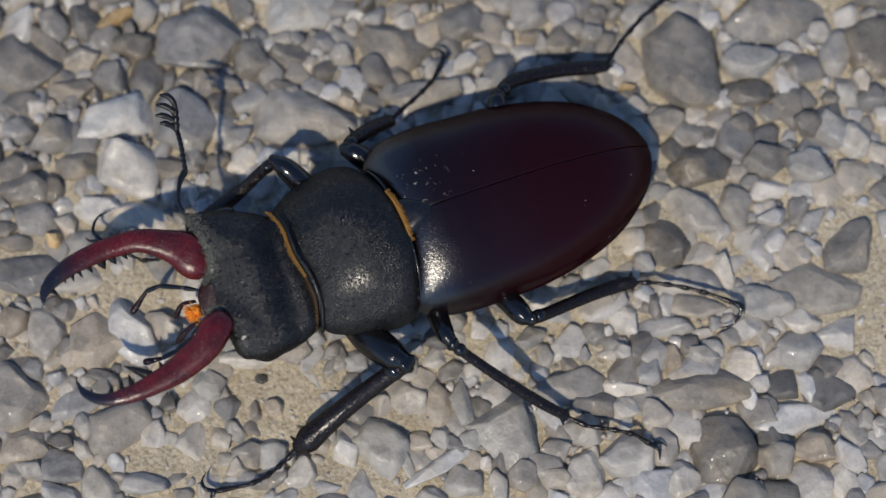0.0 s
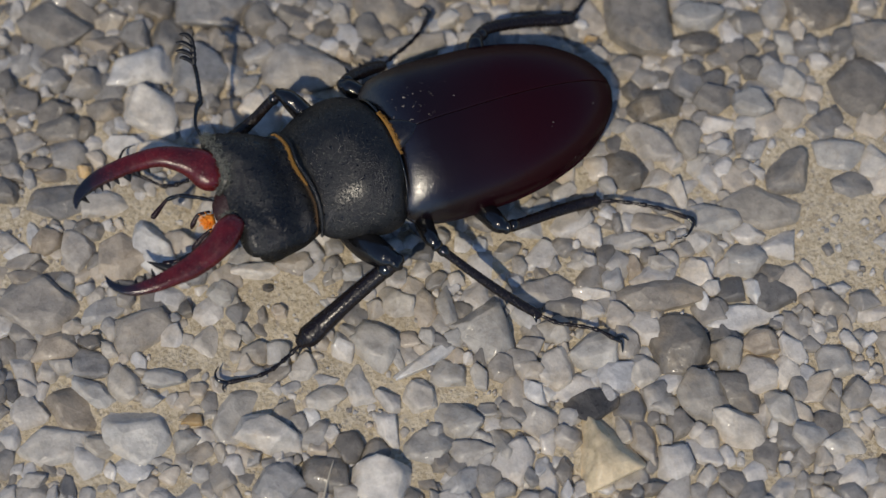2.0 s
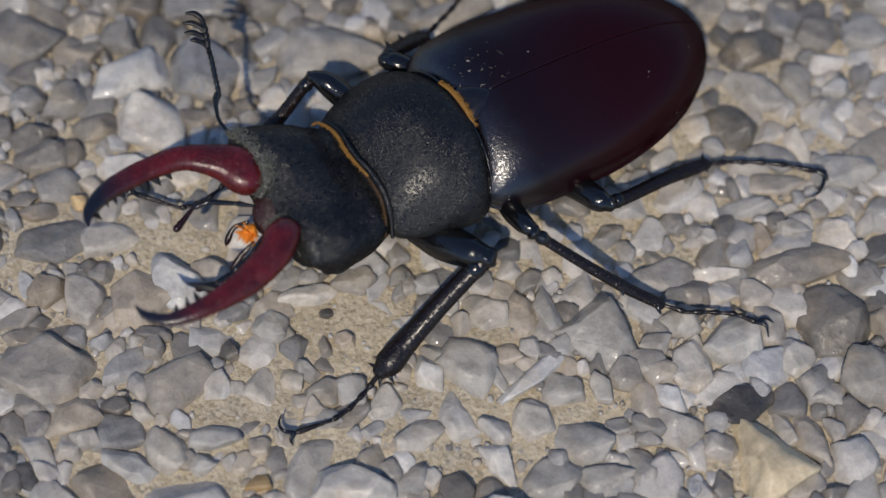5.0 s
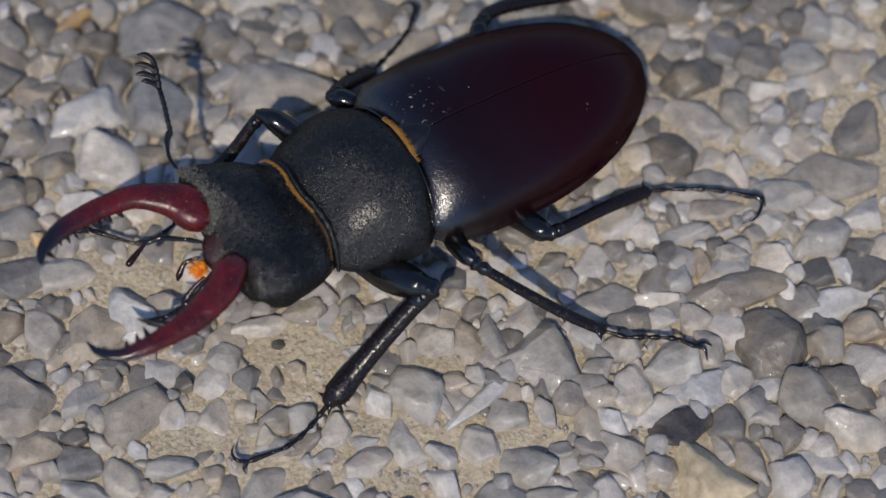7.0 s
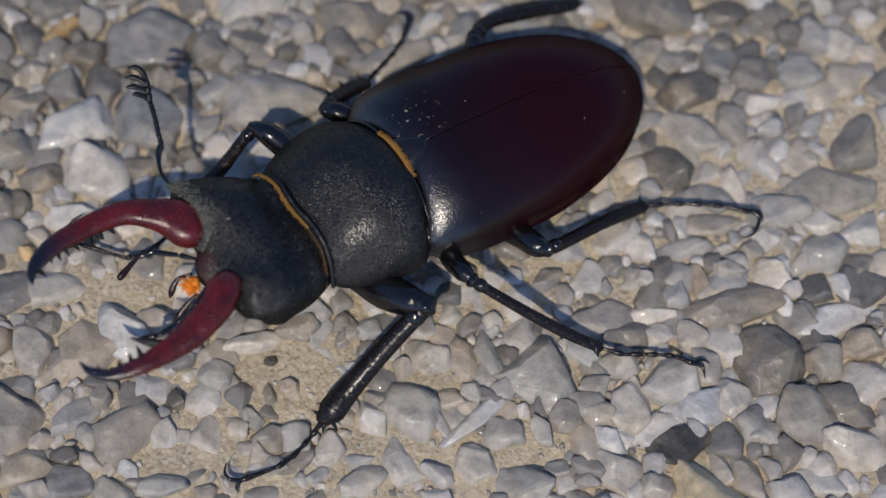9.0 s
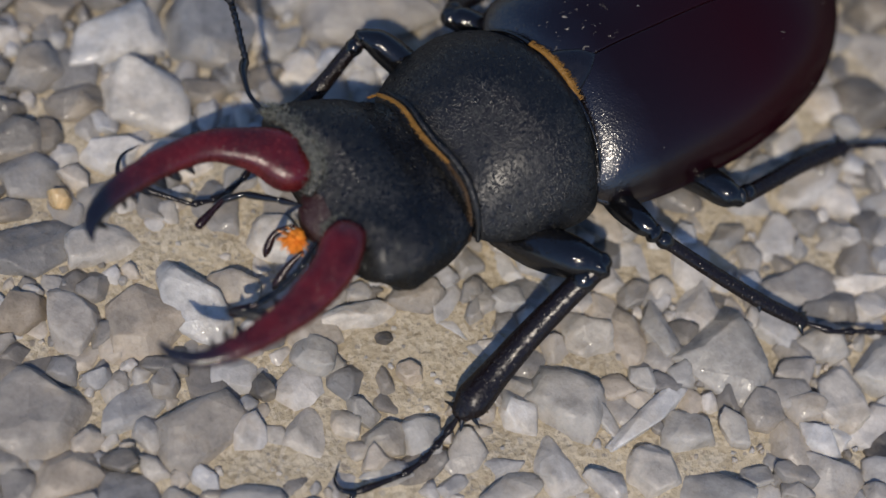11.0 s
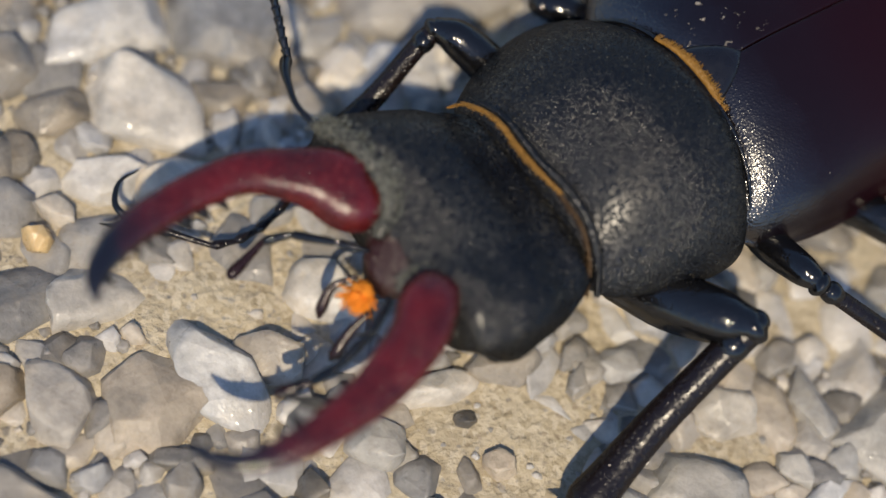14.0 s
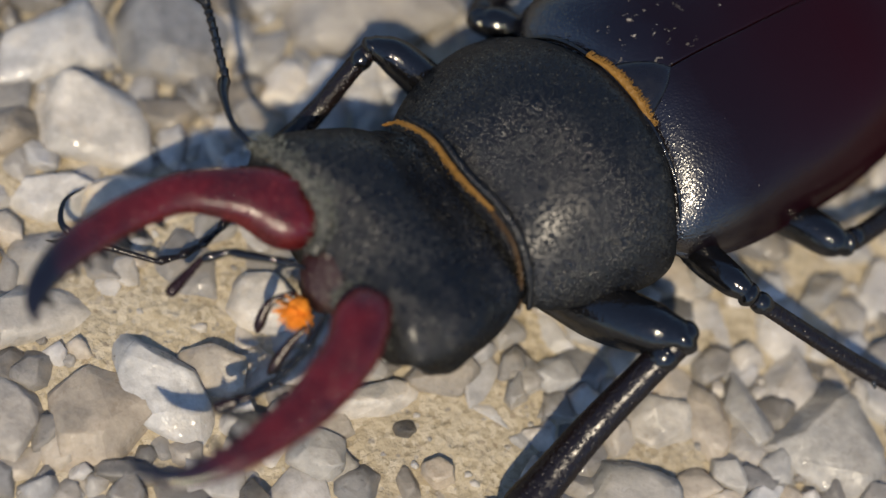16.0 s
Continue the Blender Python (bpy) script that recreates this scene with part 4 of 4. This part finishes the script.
stone(68.6, -1.4, 6.6, 6.8, -19, mid)
stone(64.3, -0.2, 5.3, 3.2, 22, mid)
stone(62.6, -7.0, 10.8, 9.7, -36, mid)
stone(55.4, -3.4, 5.1, 4.4, -83, pale)
stone(49.0, -4.9, 5.3, 4.7, -46, pale)
stone(44.4, -2.7, 5.0, 4.2, -19, mid)
stone(37.0, -0.3, 7.7, 5.2, -19, dark)
stone(35.0, 2.5, 3.6, 3.4, -19, mid)
stone(35.5, 6.1, 5.1, 4.0, 2, grey)
stone(43.7, 2.9, 3.5, 2.4, -19, mid)
stone(51.1, 0.3, 3.5, 3.1, -19, mid)
stone(54.7, 2.2, 2.5, 2.2, -19, mid)
stone(69.8, -8.5, 5.0, 5.1, -19, pale)
stone(68.5, -13.4, 3.4, 3.3, -19, pale)
stone(-45.8, 24.6, 3.5, 3.4, -19, grey)
stone(-43.2, 22.2, 4.7, 3.9, -9, grey)
stone(-39.0, 23.1, 7.2, 4.2, -19, mid)
stone(-35.0, 21.7, 4.2, 3.1, -96, mid)
stone(-31.4, 17.4, 6.4, 5.0, -28, white, 0.5)
stone(-26.4, 14.7, 7.4, 4.8, -28, white, 0.7)
stone(-42.3, 18.9, 4.2, 2.2, -9, grey)
stone(-46.0, 18.8, 4.2, 3.0, -19, grey)
stone(-41.3, 16.7, 4.8, 2.5, -19, grey)
stone(-37.1, 15.4, 2.0, 1.7, -19, ochre)
stone(-41.4, 12.9, 9.8, 5.9, -14, blue)
stone(-47.5, 16.4, 5.0, 3.7, -87, mid)
stone(-45.7, 9.2, 6.1, 2.6, -87, white)
stone(-44.6, 7.6, 4.8, 3.7, -19, tan)
stone(-49.3, 9.6, 3.4, 2.9, -19, grey)
stone(-40.9, 5.3, 6.5, 4.3, -92, grey)
stone(-47.6, 3.6, 5.7, 3.2, -19, mid)
stone(-48.7, 6.0, 5.4, 2.4, -19, grey)
stone(-14.9, -5.9, 4.9, 3.4, -19, grey)
stone(-20.0, -5.2, 6.4, 2.6, -19, white)
stone(-47.2, -0.8, 9.9, 7.6, -24, grey)
stone(-52.9, -1.8, 2.9, 2.8, -19, white)
stone(-36.6, -8.2, 7.8, 6.2, 12, grey)
stone(-47.2, -6.6, 5.9, 3.9, -19, tan)
stone(-42.9, -7.4, 2.9, 2.0, -19, mid)
stone(-41.0, -9.0, 3.3, 1.9, -87, white)
stone(-43.8, -10.1, 5.8, 4.3, -4, blue)
stone(-40.4, -13.6, 5.7, 4.2, -77, pale)
stone(-44.0, -14.0, 6.4, 3.0, -49, pale)
stone(-53.9, -10.2, 3.2, 2.1, -86, black)
stone(-47.3, -15.4, 9.8, 7.7, -49, tan)
stone(-50.8, -19.1, 9.9, 4.9, -19, pale)
stone(-48.8, -19.1, 5.0, 1.9, -53, white)
stone(-40.1, -21.2, 9.9, 7.0, -19, pale)
stone(-45.1, -21.2, 3.9, 3.2, -19, pale)
stone(-26.9, -22.2, 9.4, 7.4, 12, pale, 0.5)
stone(-25.6, -26.4, 8.4, 5.0, -24, white, 1.7)
stone(-28.6, -12.8, 6.2, 5.0, -88, white)
stone(-23.8, -9.8, 3.5, 3.5, -19, blue)
stone(-21.0, -11.2, 2.5, 1.5, -98, grey)
stone(-23.9, -12.7, 3.3, 2.6, -88, pale)
stone(-25.6, -13.1, 3.3, 2.3, -88, pale)
stone(-23.1, -15.8, 3.9, 3.1, -19, pale)
stone(-20.8, -16.6, 5.2, 3.6, -88, pale)
stone(-18.8, -11.7, 2.3, 2.1, -19, tan)
stone(-19.2, -7.9, 1.7, 1.3, -19, black)
stone(-30.2, -7.3, 2.2, 1.8, -88, dark)
stone(-25.1, -7.3, 4.2, 3.6, -49, pale)
stone(-24.8, -18.2, 4.4, 2.0, -19, pale)
stone(-18.2, -20.0, 4.8, 4.3, -19, white)
stone(-33.6, -21.6, 2.5, 1.7, -9, ochre)
stone(-35.1, -23.9, 3.3, 3.0, -19, pale)
stone(-37.7, -17.3, 2.6, 2.3, -19, pale)
stone(-35.2, -15.1, 5.6, 2.5, -19, pale)
stone(-9.0, -19.9, 6.3, 5.2, -45, pale)
stone(-12.8, -18.9, 4.8, 3.5, -79, white)
stone(-12.4, -23.6, 6.3, 3.8, -98, white)
stone(-16.7, -24.3, 4.8, 3.5, -4, pale)
stone(-19.4, -26.3, 3.4, 2.2, -78, white)
stone(-18.1, -28.6, 3.2, 2.5, -78, white)
stone(-15.7, -31.2, 4.7, 3.6, -79, mid)
stone(-3.3, -24.2, 8.2, 1.7, 14, white)
stone(-6.6, -22.9, 5.0, 1.8, -81, white)
stone(-5.8, -28.4, 4.4, 3.6, -69, white)
stone(-1.1, -26.8, 5.7, 3.9, -7, pale)
stone(-2.4, -32.5, 5.7, 4.4, -55, pale)
stone(2.4, -28.5, 3.7, 2.0, -90, pale)
stone(5.4, -28.2, 4.1, 3.4, -40, grey)
stone(5.6, -23.2, 8.0, 6.6, -70, pale)
stone(3.1, -19.3, 3.5, 3.1, -19, mid)
stone(-1.0, -17.2, 6.6, 3.3, -104, tan)
stone(-4.3, -15.5, 6.0, 4.6, -79, pale)
stone(0.9, -22.2, 3.3, 2.8, -19, pale)
stone(-1.9, -21.2, 3.4, 2.7, -80, pale)
stone(-4.2, -20.8, 3.4, 2.3, -40, tan)
stone(1.4, -18.1, 5.2, 2.4, -94, pale)
stone(13.8, -20.3, 8.2, 4.9, -14, grey)
stone(19.4, -22.3, 4.9, 2.1, -24, white)
stone(18.9, -24.6, 4.1, 3.5, -19, white)
stone(13.4, -25.5, 4.8, 4.1, -40, pale)
stone(9.6, -26.7, 3.3, 2.8, -19, grey)
stone(8.7, -29.7, 4.2, 3.1, -29, grey)
stone(12.2, -31.0, 6.4, 5.0, -90, white)
stone(17.2, -30.0, 6.9, 5.7, -19, pale)
stone(8.1, -32.6, 3.7, 2.7, -90, white)
stone(10.1, -33.1, 2.7, 2.3, -19, white)
stone(14.3, -36.3, 6.6, 3.8, -19, black)
stone(7.5, -36.2, 6.0, 4.7, -29, grey)
stone(10.1, -39.2, 4.2, 3.6, -60, grey)
stone(13.4, -42.0, 9.0, 9.2, 0, cream, 2.3, 3, (35, 150, 275))
stone(2.0, -37.7, 5.7, 3.4, -89, pale)
stone(-2.3, -36.8, 6.2, 3.9, -19, white)
stone(-7.1, -34.8, 7.7, 4.1, -19, pale)
stone(-10.7, -30.9, 4.9, 2.7, -94, white)
stone(5.9, -33.2, 2.8, 2.6, -19, white)
stone(1.7, -32.6, 3.1, 2.0, -19, pale)
stone(34.3, -5.0, 7.9, 5.1, -60, grey)
stone(38.9, -6.5, 5.6, 4.1, -92, pale)
stone(29.7, -7.8, 7.2, 6.2, -72, mid)
stone(33.6, -10.2, 5.8, 2.9, 10, white)
stone(38.3, -10.6, 4.9, 4.6, -19, pale)
stone(35.2, -13.5, 4.5, 2.2, -87, white)
stone(32.5, -13.3, 6.5, 4.1, -40, blue)
stone(30.6, -15.7, 8.0, 3.4, -30, grey)
stone(26.0, -17.0, 8.9, 3.2, -19, white)
stone(38.0, -18.3, 6.6, 4.2, -14, pale)
stone(41.3, -21.5, 4.6, 2.9, -40, white)
stone(45.5, -19.1, 11.1, 6.7, -28, pale)
stone(50.1, -15.1, 7.1, 6.8, -72, mid)
stone(56.7, -20.0, 6.7, 4.1, -35, mid)
stone(56.6, -14.9, 7.7, 5.1, -19, pale)
stone(60.8, -17.3, 5.8, 4.0, -93, pale)
stone(61.2, -21.2, 5.6, 4.1, -30, white)
stone(65.4, -19.6, 6.8, 4.8, -103, mid)
stone(61.7, -25.2, 6.7, 5.0, 40, grey)
stone(58.4, -28.8, 3.9, 2.6, -30, white)
stone(61.8, -29.5, 4.1, 3.2, -19, pale)
stone(36.7, -21.7, 4.6, 2.3, -97, white)
stone(40.2, -24.5, 6.4, 5.6, -40, pale)
stone(42.1, -27.9, 4.1, 3.8, -19, grey)
stone(32.7, -24.1, 6.1, 4.0, -56, white)
stone(29.3, -21.7, 3.7, 2.4, -19, white)
stone(26.0, -20.9, 3.2, 2.3, -101, tan)
stone(58.9, -33.7, 6.4, 4.8, -19, pale)
stone(27.5, -25.6, 12.8, 5.2, -15, grey, 1.3)
stone(27.6, -32.8, 9.3, 8.4, -61, mid, 1.5)
stone(21.5, -30.5, 5.5, 3.5, -91, grey)
stone(37.2, -32.0, 10.5, 3.9, -6, white)
stone(37.7, -35.7, 5.2, 3.7, -4, tan)
stone(33.1, -35.5, 4.5, 3.9, -30, pale)
stone(21.9, -34.4, 5.1, 4.3, -19, pale)
stone(22.6, -38.1, 5.0, 4.1, -81, grey)
stone(23.1, -39.7, 3.3, 2.7, -19, pale)
stone(27.9, -40.5, 7.7, 5.6, -91, pale)
stone(32.6, -41.1, 7.3, 4.5, -69, mid)
stone(31.1, -45.8, 8.5, 5.2, -42, white)
stone(36.6, -44.7, 4.7, 3.4, -102, pale)
stone(39.4, -40.5, 4.7, 4.1, -92, white)
stone(45.1, -40.8, 6.4, 5.3, -72, white)
stone(46.4, -46.2, 5.0, 4.6, -29, grey)
stone(47.6, -34.2, 4.5, 3.8, -19, grey)
stone(52.2, -35.1, 3.6, 3.1, -19, grey)
stone(53.2, -41.5, 5.7, 4.5, -72, pale)
stone(38.7, -49.4, 4.7, 4.2, -19, grey)
stone(42.6, -51.7, 7.7, 3.9, -19, pale)
stone(48.5, -53.3, 4.7, 3.8, -19, pale)
stone(39.7, -43.0, 4.8, 3.7, -82, grey)
stone(18.9, -42.7, 7.0, 3.6, -91, grey)
stone(17.2, -40.5, 4.1, 2.2, -95, white)
stone(32.5, -27.9, 4.2, 2.3, -96, white)
stone(39.5, -29.1, 3.5, 2.0, -102, white)
stone(57.5, -38.0, 4.7, 4.0, -51, pale)
stone(-31.1, 1.3, 10.6, 5.2, -76, white, 1.5, 6)
stone(-28.0, 1.4, 5.0, 3.2, -63, grey)
stone(-23.0, 4.2, 5.8, 4.7, -33, white)
stone(-35.3, 2.4, 7.8, 6.6, -109, tan)
stone(-34.9, 10.5, 7.7, 4.3, -15, white)
stone(-36.3, -1.7, 4.0, 2.0, -34, dark)
stone(-32.3, -2.4, 2.5, 2.2, -29, grey)
stone(-24.4, -7.9, 4.3, 3.1, -50, pale)
stone(-13.6, -36.9, 8.0, 7.2, -30, white, 2.2, 7)
stone(-20.4, -33.9, 6.6, 5.6, -20, dark, 0.9, 5)
stone(-26.4, -33.3, 6.6, 5.6, 12, blue, 1.2, 6)

# a dry stalk lies over the dark stone
stalk = part("dry_stalk", tube([(-18.5, -33.0, 1.75, 0.05), (-20.0, -35.2, 1.45, 0.1), (-21.9, -38.2, 1.25, 0.16), (-24.6, -42.4, 1.3, 0.2), (-28.5, -48.2, 0.9, 0.22)], 5, 8, 0.7), dry)
tagged(stalk, "thin pale dry grass stalk lying across a dark stone", "grass stalk")

for row in TAKEN:
    remember(row)
scatter("gravel", 20000, (2.4, 6.6), (-90, 100, -90, 90), 0.02, 2, mixed, (-0.1, 0.95), bare_of_gravel)
scatter("small_gravel", 26000, (1.2, 3.0), (-75, 88, -75, 66), 0.0, 1, mixed, (-0.35, 0.45), lambda x, y: 0.96 * bare_of_gravel(x, y))
scatter("grit", 16000, (0.45, 1.1), (-62, 82, -62, 54), 0.05, 1, mixed, (-0.4, 0.1), lambda x, y: 0.75 * bare_of_gravel(x, y))


def motions():
    """The beetle stands; it raises its head, lowers and turns it a little, comes back to rest, and its mouth feelers stir."""
    neck = pose(-11.5 * MM, 0.3 * MM, 9.5 * MM)
    nods = [(0.0, -3.2, -0.8), (0.6, -3.1, -0.8), (1.5, -2.2, -0.6), (2.5, -0.8, -0.4), (3.7, 0.5, -0.2), (5.8, 3.8, -0.2), (7.0, 3.0, -0.6), (8.2, 3.0, -0.6), (10.3, 1.2, 0.2), (11.5, -0.4, -0.2), (13.0, -0.6, -0.3), (16.0, 0.0, 0.0)]
    swing_right = [12.0, 10.0, 8.0, 5.0, 3.0, 1.0, 0.5, 0.0, -6.0, -6.0, -7.0, -7.0]
    swing_left = [2.0, 2.0, 1.0, 0.5, 0.0, -1.5, -1.8, -2.0, -2.0, -2.0, -2.0, -2.0]
    turned = [(t, neck @ pose(0, 0, 0, 0, up, aside) @ neck.inverted()) for t, up, aside in nods]
    for ob in (head, antenna, *jaws):
        walk(ob, turned)
    for ob, swing in ((palp_right, swing_right), (palp_left, swing_left)):
        home = ob.location.copy()
        walk(ob, [(t, m @ pose(*home, 0, 0, a)) for (t, m), a in zip(turned, swing)])


motions()
